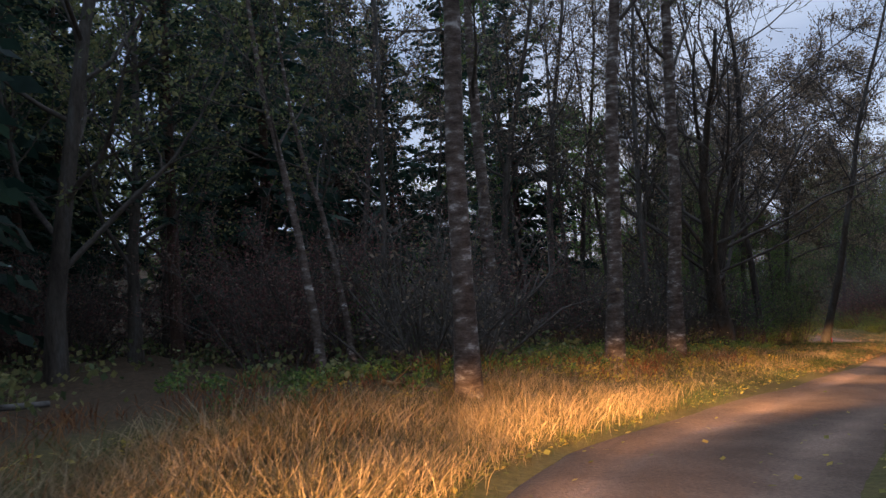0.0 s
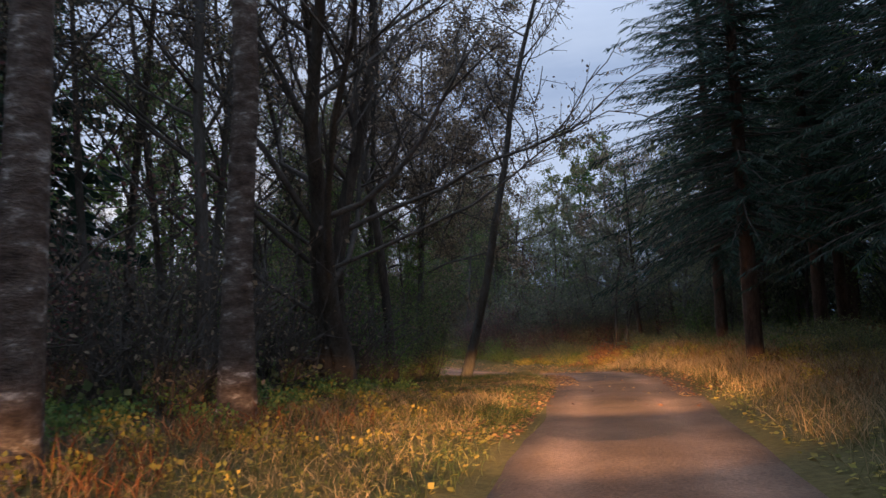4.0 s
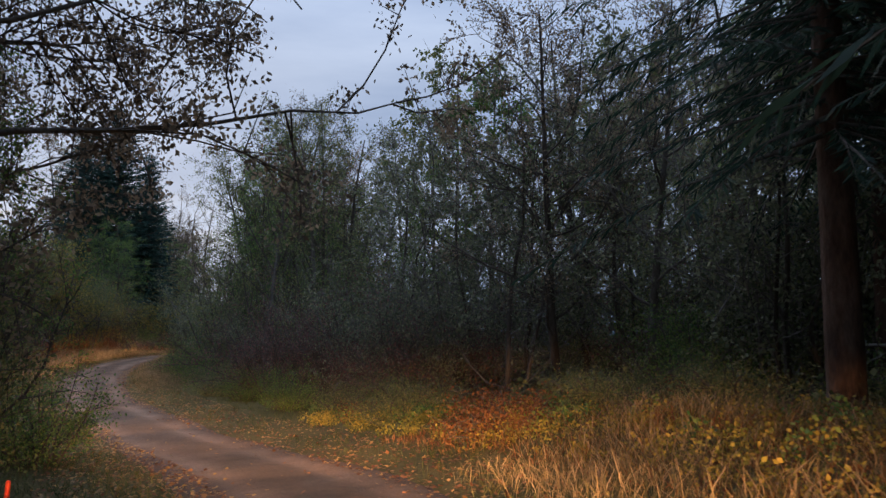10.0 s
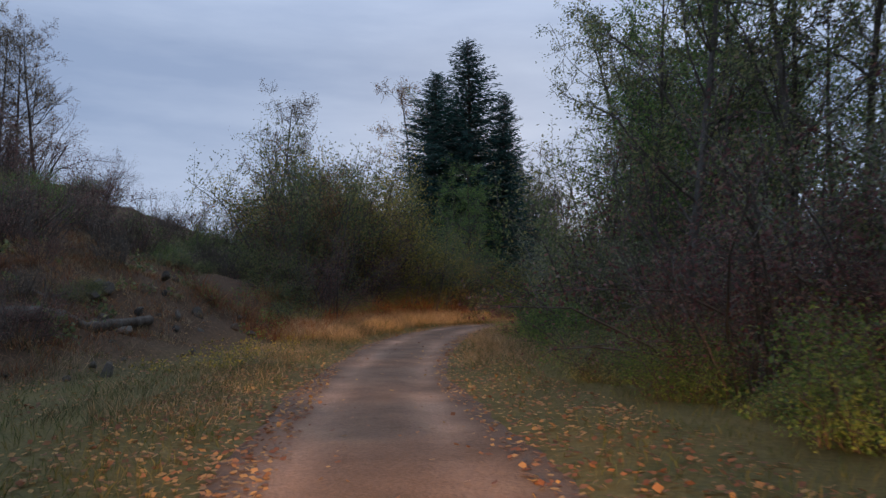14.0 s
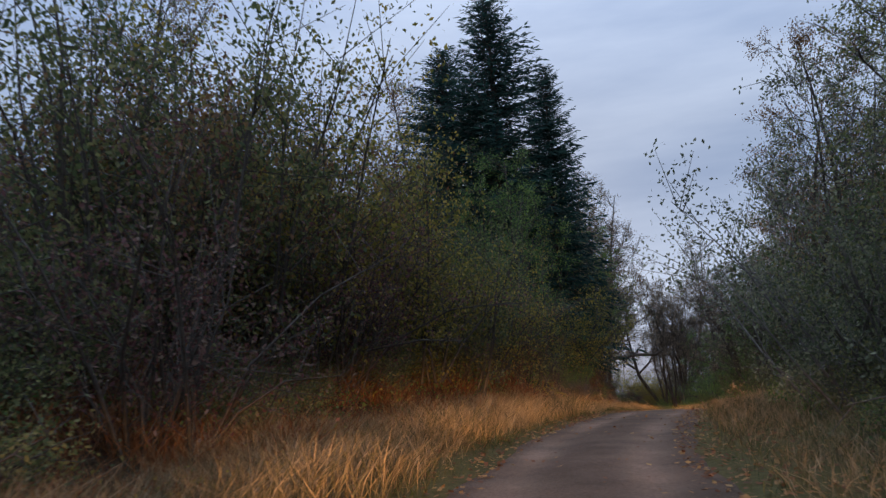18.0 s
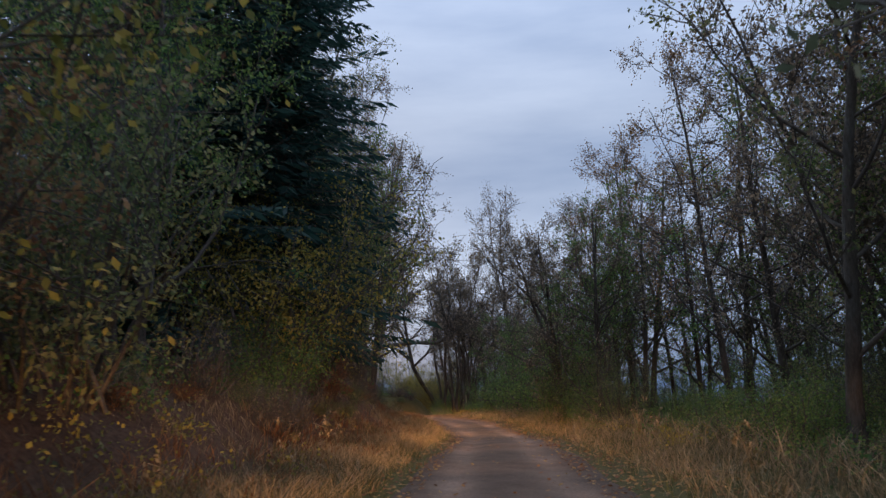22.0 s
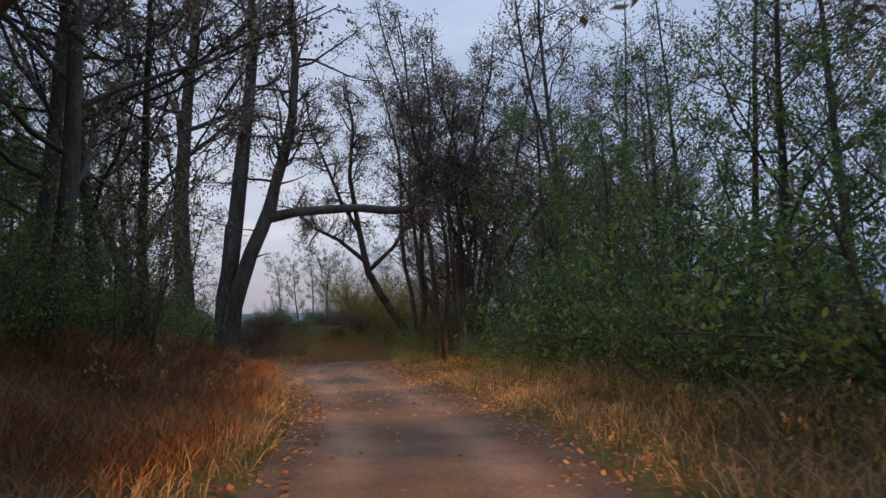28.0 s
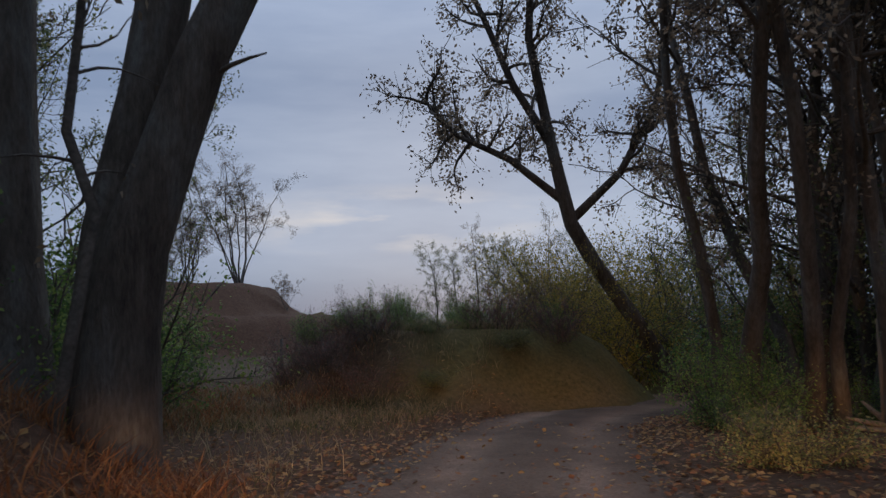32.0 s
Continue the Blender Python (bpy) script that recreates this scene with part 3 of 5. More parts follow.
# ---- ground ----
def build_ground():
    xs = np.concatenate([-np.geomspace(4000, 110, 16), np.arange(-100, 45, 0.62), np.geomspace(50, 4000, 16)])
    ys = np.concatenate([-np.geomspace(4000, 75, 16), np.arange(-62, 175, 0.62), np.geomspace(182, 4000, 18)])
    gx, gy = np.meshgrid(xs, ys)
    z = np.concatenate([land(gx[i:i + 20], gy[i:i + 20]) for i in range(0, len(ys), 20)])
    nx, ny = len(xs), len(ys)
    v = np.stack([gx, gy, z], -1).reshape(-1, 3)
    i = np.arange(nx * ny).reshape(ny, nx)
    f = np.stack([i[:-1, :-1], i[:-1, 1:], i[1:, 1:], i[1:, :-1]], -1).reshape(-1, 4)
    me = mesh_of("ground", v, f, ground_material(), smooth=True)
    px, py = v[:, 0], v[:, 1]
    res = [along(px[k:k + 4000], py[k:k + 4000]) for k in range(0, len(px), 4000)]
    off = np.concatenate([r[1] for r in res])
    t = np.concatenate([r[3] for r in res])
    far = np.abs(off)
    wide = np.interp(t, [-20, 4, 6, 14, 15, 18, 22, 32, 36], [6, 5, 4.5, 5, 7, 4.5, 4.0, 2.6, 4])
    turf = 1 - _ease((far - wide + 1) / 2.5)
    cut = np.interp(t, [12, 14, 17, 21, 23, 27, 29, 31], [0, 0.3, 0.3, 0.4, 0.9, 1, 0.4, 0.0])
    start, run = np.interp(t, BANK[:, 0], BANK[:, 1]), np.interp(t, BANK[:, 0], BANK[:, 2])
    earth = cut * _ease((off - start + 0.3) / 0.8) * (1 - _ease((off - start - run) / 3.0))
    earth = np.maximum(earth, 0.9 * _ease((t - 31.0) / 1.5) * _ease((37 - t) / 1.5) * (1 - _ease((far - 5.5) / 3)))
    earth = np.maximum(earth, 0.85 * _ease((16.5 - np.hypot(px + 82.5, py - 159.0)) / 2))
    earth *= 1 - 0.85 * _ease((5.4 - np.hypot(px + 52.4, py - 143.4)) / 1.5)
    # how far the painted haze tint takes over, growing with distance
    hazy_plain = _ease((np.hypot(px + 20, py - 60) - 180) / 250)
    for name, values in (("turf", turf), ("earth", earth), ("hazy_plain", hazy_plain)):
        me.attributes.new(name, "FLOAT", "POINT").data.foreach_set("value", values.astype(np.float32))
    return tagged(new("ground", me), "leaf mould and rough grass on uneven ground beside the track", "ground", kind="structure")


def build_road():
    """The packed dirt track: two wheel ruts, a low crown, worn edges."""
    rng = np.random.default_rng(5)
    cross = np.linspace(-1, 1, 25)
    v, worn = [], []
    for n, (x, y, z, t) in enumerate(LINE):
        half = 1.62 + 0.12 * math.sin(n * 0.31) + 0.08 * math.sin(n * 0.83 + 1) + np.interp(t, [27, 30, 32, 33.2, 34.2, 36], [0, 0.35, 1.2, 1.3, 0.5, 0.1])
        for c in cross:
            d = c * half
            rut = -0.035 * math.exp(-((abs(d) - 0.75) / 0.24) ** 2)
            edge = -0.05 * max(0, abs(c) - 0.86) / 0.14
            worn.append(math.exp(-((abs(d + 0.12 * math.sin(n * 0.17)) - 0.78) / 0.3) ** 2) * (0.75 + 0.25 * math.sin(n * 0.7 + d)))
            h = z + 0.035 * (1 - c * c) + rut + edge + rng.normal() * 0.004
            v.append((x - d * _way[n, 1] * -1, y + d * _way[n, 0] * -1, h))
    m = len(cross)
    f = [(a, a + 1, a + m + 1, a + m) for r in range(len(LINE) - 1) for a in range(r * m, r * m + m - 1)]
    me = mesh_of("road", np.array(v), f, road_material(), smooth=True)
    me.attributes.new("worn", "FLOAT", "POINT").data.foreach_set("value", np.array(worn, np.float32))
    return tagged(new("road", me), "single-lane packed dirt track with two wheel ruts", "road", kind="structure")


build_ground()
build_road()



# ---- trees and shrubs ----
FOREST, HEDGE = "trees of the forest", "shrubs along the track"
TAKEN = []


def side_of_road(hour, off):
    """The place off metres to the left (right is negative) of the road at that hour."""
    i = int(np.abs(LINE[:, 3] - hour).argmin())
    return LINE[i, 0] - off * _way[i, 1], LINE[i, 1] + off * _way[i, 0]


def clear(x, y, gap, road=2.6):
    """Whether a place keeps off the road and off what stands already."""
    if np.hypot(LINE[:, 0] - x, LINE[:, 1] - y).min() < road:
        return False
    return all((x - a) ** 2 + (y - b) ** 2 > gap * gap for a, b in TAKEN)


def fill(models, hours, offs, count, scales, gap, seed, tall=(1, 1), away=(), open_sky=False):
    """Sets copies of the models at random places of a strip beside the road; open_sky keeps the hillside meadow free."""
    g = np.random.default_rng(seed)
    for k in range(count):
        for _ in range(12):
            x, y = side_of_road(g.uniform(*hours), g.uniform(*offs))
            if open_sky and (math.degrees(math.atan2(-17.1 - x, y - 43.1)) > 52 or math.degrees(math.atan2(-3.9 - x, y - 24.6)) > 47):
                continue
            if clear(x, y, gap, 0.9 * min(abs(offs[0]), abs(offs[1]))) and all(math.hypot(x - a, y - b) > r for a, b, r in away):
                break
        else:
            continue
        TAKEN.append((x, y))
        s = g.uniform(*scales)
        more(models[k % len(models)], x, y, g.uniform(0, 360), s, s * g.uniform(*tall))


def put(ob, x, y, turn=0, scale=1.0, tall=None, group=FOREST):
    TAKEN.append((x, y))
    return stand(ob, x, y, turn, scale, tall, group)


# the roadside trunks of the first bend, bark banded with pale lichen
for n, (x, y, r, h, lx, ly) in enumerate([(-3.25, -10.4, 0.185, 19, 0.03, 0.06), (-4.55, -3.5, 0.20, 21, 0.0, 0.0), (-4.75, 0.4, 0.21, 21, -0.01, 0.0), (-7.9, -3.2, 0.21, 20, 0.0, 0.01)]):
    t = broadleaf("lichened_tree", "tall straight trunk with dark bark and pale lichen bands", 10 + n, h, r, M_OLIVE, M_BARK_PALE, lean=(lx, ly), fork=0.36, limbs=16, spread=0.2, per_twig=7)
    put(t, x, y)
birch = broadleaf("slim_tree", "slim trunk with pale blotched bark", 17, 14, 0.1, M_OLIVE, M_BARK_PALE, lean=(-0.07, -0.04), fork=0.3, limbs=13, spread=0.26, per_twig=7)
put(birch, -7.9, -9.2)
TAKEN.append((-8.2, -8.1))
more(birch, -8.2, -8.1, 30, 0.8)

# the thin trunk that leans over the track
leaner = broadleaf("leaning_tree", "thin dark trunk leaning over the dirt track", 21, 17, 0.17, M_BROWN, M_BARK, lean=(0.275, -0.03), fork=0.42, limbs=16, spread=0.2, per_twig=5, subs=7, size=0.08)
put(leaner, -5.05, 16.1)
# the many-limbed tree before it
crooked_tree = broadleaf("crooked_tree", "dark many-stemmed tree with long crooked limbs, nearly bare", 23, 15, 0.26, M_BROWN, lean=(0.02, 0), fork=0.18, limbs=24, spread=0.5, per_twig=6, clean=0.25, stems=3, subs=7, size=0.085)
put(crooked_tree, -5.9, 7.2)
# the tree whose limbs hang over the second bend
hanging = broadleaf("overhanging_tree", "dark tree with long limbs and hanging brown leaves", 25, 12, 0.15, M_BROWN, lean=(0.08, 0.02), fork=0.32, limbs=32, spread=0.62, per_twig=30, size=0.095, subs=10, twigs=6, lift=-0.035)
put(hanging, -8.0, 21.3, 0, 1.22)
TAKEN.append((-10.0, 24.4))
more(hanging, -10.0, 24.4, 150, 1.0)

# models that the wood repeats
bare_a = broadleaf("bare_tree", "slim dark tree with a few dry leaves", 31, 17, 0.15, M_BROWN, fork=0.28, limbs=18, spread=0.27, per_twig=9, clean=0.15, size=0.1)
bare_b = broadleaf("bare_tree", "slim dark tree with a few dry leaves", 32, 15, 0.12, M_BROWN, lean=(0.07, 0.03), fork=0.26, limbs=17, spread=0.28, per_twig=9, clean=0.15, size=0.1)
leafy_a = broadleaf("leafy_tree", "broadleaf tree with olive autumn leaves", 33, 14, 0.17, M_OLIVE, fork=0.14, limbs=20, spread=0.36, per_twig=17, size=0.105)
leafy_g = broadleaf("leafy_tree", "broadleaf tree with dense dark green leaves", 36, 12, 0.17, M_GREEN, fork=0.12, limbs=18, spread=0.4, per_twig=20, size=0.105)
leafy_b = broadleaf("leafy_tree", "tall broadleaf tree with thin rust-brown autumn leaves", 34, 16, 0.16, M_RUST, fork=0.2, limbs=20, spread=0.32, per_twig=15, size=0.105)
far_a = broadleaf("leafy_tree", "broadleaf tree with olive autumn leaves, deep in the wood", 37, 16, 0.17, M_OLIVE, fork=0.06, limbs=18, spread=0.36, per_twig=32, size=0.22, subs=5, twigs=2)
far_g = broadleaf("leafy_tree", "dark green broadleaf tree deep in the wood", 39, 15, 0.17, M_GREEN, fork=0.05, limbs=18, spread=0.36, per_twig=32, size=0.22, subs=5, twigs=2)
multi_a = broadleaf("many_stemmed_tree", "many-stemmed dark tree with thin brown leaves", 35, 13, 0.12, M_BROWN, stems=7, fork=0.25, limbs=14, spread=0.34, per_twig=13, size=0.1)
young = broadleaf("young_tree", "young grey tree with small yellow-green leaves", 38, 9, 0.09, M_GREY, M_BARK, M_TWIG_PALE, fork=0.08, limbs=20, spread=0.36, per_twig=10, size=0.1, stems=2)
spruce_a = spruce("spruce_tree", "dark spruce with drooping boughs", 41, 21, 0.24, 3.6, bare=0.16, fine=1.5)
spruce_n = spruce("spruce_tree", "broad dark spruce whose drooping boughs reach over the track", 45, 20, 0.22, 5.0, bare=0.2, step=0.38, droop=0.42, fine=3.2, whorl=14)
spruce_b = spruce("spruce_tree", "dark spruce with a long bare lower trunk", 42, 20, 0.2, 3.0, bare=0.24, fine=1.5)
spruce_f = spruce("spruce_tree", "dark spruce deep in the wood", 44, 20, 0.2, 3.3, bare=0.1, fine=0.65)
spruce_c = spruce("blue_spruce_tree", "full blue-green spruce standing behind the bank", 43, 20, 0.26, 4.0, bare=0.05, needles=M_SPRUCE_BLUE, fine=1.45, step=0.3, whorl=13, blunt=0.55)
shrub_a = shrub("grey_shrub", "wild shrub with grey-green autumn leaves", 51, 4.5, 3.6, M_GREY, n=26, count=7600, size=0.078, twig=M_TWIG_PALE)
shrub_b = shrub("olive_shrub", "wild shrub with olive and yellow leaves", 52, 5.0, 3.8, M_OLIVE, n=26, count=7800, size=0.08)
shrub_c = shrub("green_shrub", "low dark shrub with green leaves", 53, 2.4, 2.8, M_GREEN, n=24, count=5200, size=0.068)
shrub_d = shrub("red_shrub", "nearly bare shrub with dark reddish twigs", 54, 4.0, 3.6, M_RED, n=30, count=4600, size=0.068)
shrub_y = shrub("yellow_shrub", "wild shrub with yellow autumn leaves", 55, 5.0, 3.4, M_YELLOW, n=26, count=7600, size=0.078)
shrub_r = shrub("rusty_shrub", "wild shrub with rusty brown leaves", 56, 4.4, 3.4, M_RUST, n=26, count=7000, size=0.078)
low_bush = shrub("low_bush", "low dense bush with small olive leaves", 58, 1.5, 2.6, M_OLIVE, n=30, count=5200, size=0.058)
fern = shrub("bracken_clump", "clump of rust-brown dying bracken", 59, 1.0, 2.2, M_BRACKEN, n=34, count=4200, size=0.06, category="fern")
oaklet = broadleaf("oak_tree", "oak with twisting dark limbs and brown leaf clusters", 40, 13, 0.17, M_BROWN, fork=0.2, limbs=20, spread=0.42, per_twig=15, size=0.095, twigs=5, lift=0.05)
twisted = broadleaf("oak_tree", "oak of several twisting dark stems with brown leaf clusters", 46, 14, 0.19, M_BROWN, fork=0.16, limbs=24, spread=0.4, stems=3, per_twig=15, size=0.1, subs=6, twigs=5, lift=0.03)
thicket = shrub("dead_thicket", "thicket of dead grey twigs", 57, 3.0, 3.4, M_BROWN, n=40, count=600)

put(bare_a, -10.0, 2.7, 40)
put(bare_b, -10.9, 5.8, 200)
put(leafy_a, -14, -10, 0)
put(leafy_b, -26.5, 109, 0, 0.95)
put(leafy_g, -35.0, 80.0, 0, 0.9)
put(multi_a, -38.7, 152.0, 20, 1.1, 1.2)
put(young, 0.2, 34.0, 0, 1.2)
put(spruce_n, 3.5, 12.5, 0)
put(spruce_a, 7.4, 11.2, 0)
put(spruce_b, 6.2, 26.0, 70)
TAKEN.append((4.1, 23.0))
more(spruce_n, 4.1, 23.0, 70, 1.05, 1.05)
put(far_a, -30, -14)
put(far_g, -26, 20)
put(spruce_f, -22, -16)
put(spruce_c, -38.9, 87.5, 0, 1.65, (23.2 - foot(-38.9, 87.5)) / 20)
put(shrub_a, 1.5, 38.0, 0, group=HEDGE)
put(shrub_b, -31.5, 58.5, 0, 1.5, group=HEDGE)
put(shrub_c, 4.0, 30.0, 0, group=HEDGE)
put(shrub_d, -8.6, 41.5, 0, group=HEDGE)
put(shrub_y, -34.0, 70.0, 0, group=HEDGE)
put(shrub_r, -32.0, 57.2, 0, 1.3, group=HEDGE)
put(low_bush, -2.6, 33.5, 0, group=HEDGE)
put(fern, -0.2, 27.0, 0, group=HEDGE)
put(oaklet, -46.5, 110.5)
put(twisted, -42.8, 143.6, 60, 1.0)
clump = broadleaf("many_stemmed_oak", "oak of many straight dark stems fanning out, with brown leaf clusters", 49, 20, 0.19, M_BROWN, fork=0.42, limbs=22, spread=0.17, per_twig=10, clean=0.12, size=0.11, subs=5, twigs=4, stems=11, fan=(0.05, 0.42), ring=1.7)
put(clump, -42.9, 139.8)
for ob, x, y, a, s in [(oaklet, -42.0, 140.6, 0, 0.95), (shrub_c, -43.9, 137.4, 0, 0.5), (low_bush, -43.2, 134.2, 0, 0.6), (shrub_b, -39.2, 138.6, 0, 0.8)]:
    TAKEN.append((x, y))
    more(ob, x, y, a, s)
put(thicket, -8.0, 1.0, 0, group=HEDGE)

# the wood on the outer side of the first bend
for ob, x, y, a, s in [(spruce_n, -16.5, -14.0, 40, 0.8), (spruce_b, -14.5, -8.6, 200, 0.85)]:
    TAKEN.append((x, y))
    more(ob, x, y, a, s)
fill([spruce_f], (0.0, 9.0), (12, 26), 12, (0.8, 1.0), 2.6, 461, away=[(-8.0, -14.0, 6)])
for x, y, a, s in [(-10.8, 1.0, 10, 1.0), (-8.4, 6.3, 120, 0.95), (-11.2, 3.3, 250, 0.9), (-13.5, -3, 80, 1), (-9, -6.5, 33, 0.8), (-12.5, 9, 300, 1), (-8.5, 11.5, 200, .85)]:
    TAKEN.append((x, y))
    more(bare_a if (x * 7) % 2 < 1 else bare_b, x, y, a, s)
fill([bare_a, leafy_a, bare_b, spruce_f, bare_b], (-6, 9), (7.5, 22), 40, (0.85, 1.15), 2.4, 61)
fill([bare_a, bare_b], (6.5, 10.5), (5.5, 11), 10, (0.8, 1.0), 1.8, 161)
for x, y, a, s in [(-17.6, 19.0, 0, 0.8), (-20.5, 22.5, 100, 0.9), (-16.4, 22.0, 200, 0.7), (-23.5, 27.5, 300, 0.9)]:
    TAKEN.append((x, y))
    more(far_g, x, y, a, s)
fill([far_a, spruce_f, far_a, far_g], (-8, 11.8), (16, 46), 78, (0.95, 1.3), 2.6, 62)
fill([thicket, shrub_d, thicket, shrub_c], (2.0, 10.5), (6.5, 20), 42, (0.8, 1.25), 1.2, 63, away=[(-8.0, -14.0, 6)])
fill([shrub_c, shrub_b, leafy_g], (8.0, 11.0), (7.5, 18), 18, (0.8, 1.2), 1.8, 64, away=[(-8.6, 21.5, 3)])
for x, y, a, s in [(-8.6, 10.4, 0, 1.3), (-10.6, 13.4, 90, 1.6), (-8.8, 15.6, 200, 1.3), (-9.2, 18.6, 40, 1.5), (-12.4, 17.6, 300, 1.8), (-11.6, 21.6, 10, 1.5), (-8.0, 13.2, 120, 0.9)]:
    TAKEN.append((x, y))
    more(shrub_c, x, y, a, s)
# low growth at the feet of the copse and along the lower side
fill([low_bush, fern, low_bush], (9.0, 13.8), (-8.0, -5.4), 26, (0.5, 0.8), 1.1, 261)
for x, y, a, s in [(1.4, 33.6, 0, 0.85), (3.3, 31.4, 120, 0.8), (2.4, 35.4, 240, 0.9)]:
    TAKEN.append((x, y))
    more(oaklet, x, y, a, s)
fill([low_bush, fern, low_bush, shrub_c, low_bush], (13.8, 21.0), (-6.6, -4.4), 34, (0.5, 0.8), 1.2, 262)
fill([low_bush, shrub_c, low_bush, low_bush, shrub_c], (20.5, 31.6), (-7.6, -5.0), 50, (0.5, 0.75), 1.2, 263, away=[(-41.9, 137.6, 4)])
fill([low_bush, shrub_d, low_bush], (17.6, 21.5), (5.4, 8.5), 22, (0.7, 1.1), 1.2, 264, open_sky=True)
fill([low_bush, shrub_c], (13.6, 17.0), (9, 22), 24, (0.25, 0.5), 1.4, 265)
# the conifers on the inner side
for x, y, a, s in [(6.6, 7.6, 20, 1), (6.4, 17.6, 150, 0.95)]:
    TAKEN.append((x, y))
    more(spruce_n, x, y, a, s)
# leafy growth behind the leaning trunk
for ob, x, y, a, s in [(leafy_g, -9.6, 14.6, 0, 0.75), (leafy_a, -10.2, 19.6, 70, 0.8), (leafy_g, -11.8, 23.4, 140, 0.7), (leafy_a, -8.6, 9.2, 30, 0.8), (leafy_g, -7.2, 11.2, 210, 0.5), (shrub_b, -7.6, 17.4, 0, 0.7), (shrub_b, -9.0, 23.2, 90, 0.8), (shrub_c, -7.4, 13.8, 0, 0.8),
                       (shrub_c, -6.7, 10.2, 100, 0.8), (leafy_g, -9.3, 25.2, 0, 0.62), (leafy_a, -10.9, 27.8, 50, 0.6), (shrub_b, -8.5, 22.8, 0, 0.9), (shrub_c, -9.4, 27.2, 0, 0.9), (leafy_g, -8.2, 20.2, 0, 0.55), (shrub_c, -9.3, 24.0, 0, 0.8)]:
    TAKEN.append((x, y))
    more(ob, x, y, a, s)
for x, y, a, s in [(8.6, 15.6, 120, 1.05), (7.6, 19.5, 300, .95), (8.5, 25.5, 50, 0.9)]:
    TAKEN.append((x, y))
    more(spruce_a if (x + y) % 2 < 1 else spruce_b, x, y, a, s)
fill([spruce_a, spruce_b], (3.5, 12.5), (-12, -6.0), 9, (0.9, 1.15), 3.0, 65)
fill([spruce_f, spruce_f, far_g], (6, 12.8), (-17, -9.0), 8, (0.9, 1.1), 2.4, 366)
fill([spruce_f, spruce_f, far_g], (3, 12.8), (-32, -10.0), 28, (0.8, 1.1), 2.8, 66)
fill([spruce_f, far_a], (-6, 3), (-22, -7), 12, (0.9, 1.1), 3.5, 166)
fill([shrub_c, thicket], (5, 12.5), (-18, -7), 26, (0.7, 1.1), 1.4, 67)
# the copse of the second bend
fill([young, shrub_a, shrub_b, young, shrub_d], (11.5, 14.6), (-15, -6.4), 30, (0.95, 1.4), 1.5, 68)
fill([shrub_d, shrub_a, young, shrub_b], (14.6, 16.4), (-12, -5.2), 18, (0.85, 1.25), 1.5, 168)
fill([leafy_a, leafy_g], (13.6, 17.2), (-13, -6.5), 10, (0.75, 0.95), 2.0, 169)
fill([far_a, young, far_g, bare_b], (11.5, 17.5), (-34, -10), 44, (0.7, 1.05), 2.3, 69)
fill([shrub_b, shrub_a, young, leafy_g, leafy_a], (15.8, 22), (-12, -6.4), 44, (0.85, 1.15), 1.7, 70)
# on and behind the bank
for x, y, a, s, top in [(-43.2, 88.1, 200, 1.45, 21.2), (-36.3, 88.8, 100, 0.9, 18.3)]:
    TAKEN.append((x, y))
    more(spruce_c, x, y, a, s, (top - foot(x, y)) / 20)
for ob, x, y, a, s in [(shrub_b, -30.6, 55.4, 40, 1.35), (shrub_y, -31.8, 60.6, 130, 1.45), (shrub_r, -33.6, 59.4, 220, 1.5), (shrub_y, -32.6, 64.4, 300, 1.3), (shrub_r, -34.6, 62.4, 10, 1.5), (shrub_y, -33.4, 67.0, 100, 1.3), (low_bush, -30.2, 53.2, 0, 1.2),
                       (low_bush, -31.8, 53.6, 60, 1.3), (shrub_d, -32.8, 54.6, 200, 0.7), (low_bush, -33.8, 53.0, 120, 1.2), (shrub_y, -35.0, 65.0, 20, 1.5), (shrub_r, -36.6, 62.0, 140, 1.5), (shrub_y, -37.0, 66.4, 260, 1.4), (shrub_r, -33.0, 61.8, 60, 1.3), (shrub_y, -38.6, 63.6, 200, 1.3), (shrub_b, -35.8, 68.8, 320, 1.5)]:
    TAKEN.append((x, y))
    more(ob, x, y, a, s, s * 1.08)
for ob, hour, off, a, s in [(leafy_a, 18.7, -8.5, 0, 0.85), (shrub_b, 18.1, -6.4, 40, 1.25), (shrub_a, 18.9, -8.4, 90, 1.0), (leafy_b, 20.2, -9.0, 200, 0.8), (leafy_a, 21.4, -9.2, 20, 0.85), (shrub_a, 21.0, -5.4, 60, 1.3), (shrub_a, 22.0, -5.6, 10, 1.2), (leafy_b, 23.2, -7.6, 80, 0.85), (young, 22.4, -5.4, 0, 1.3), (leafy_a, 24.4, -6.4, 160, 0.95), (shrub_a, 19.6, -6.6, 310, 1.0), (shrub_b, 20.8, -6.2, 270, 1.1)]:
    x, y = side_of_road(hour, off)
    TAKEN.append((x, y))
    more(ob, x, y, a, s)
for ob, hour, off, a, s in [(shrub_y, 24.9, 5.6, 0, 1.2), (leafy_g, 24.2, 6.4, 70, 0.75), (shrub_y, 22.6, 5.8, 40, 1.2), (shrub_b, 22.0, 5.6, 0, 1.2), (shrub_y, 21.6, 6.4, 100, 1.3), (shrub_b, 25.6, 6.0, 140, 1.2), (leafy_a, 26.0, 6.8, 200, 0.8), (shrub_y, 26.6, 6.6, 10, 1.1), (shrub_b, 23.4, 5.4, 90, 1.0), (shrub_c, 24.6, 5.0, 0, 0.8)]:
    x, y = side_of_road(hour, off)
    TAKEN.append((x, y))
    more(ob, x, y, a, s)
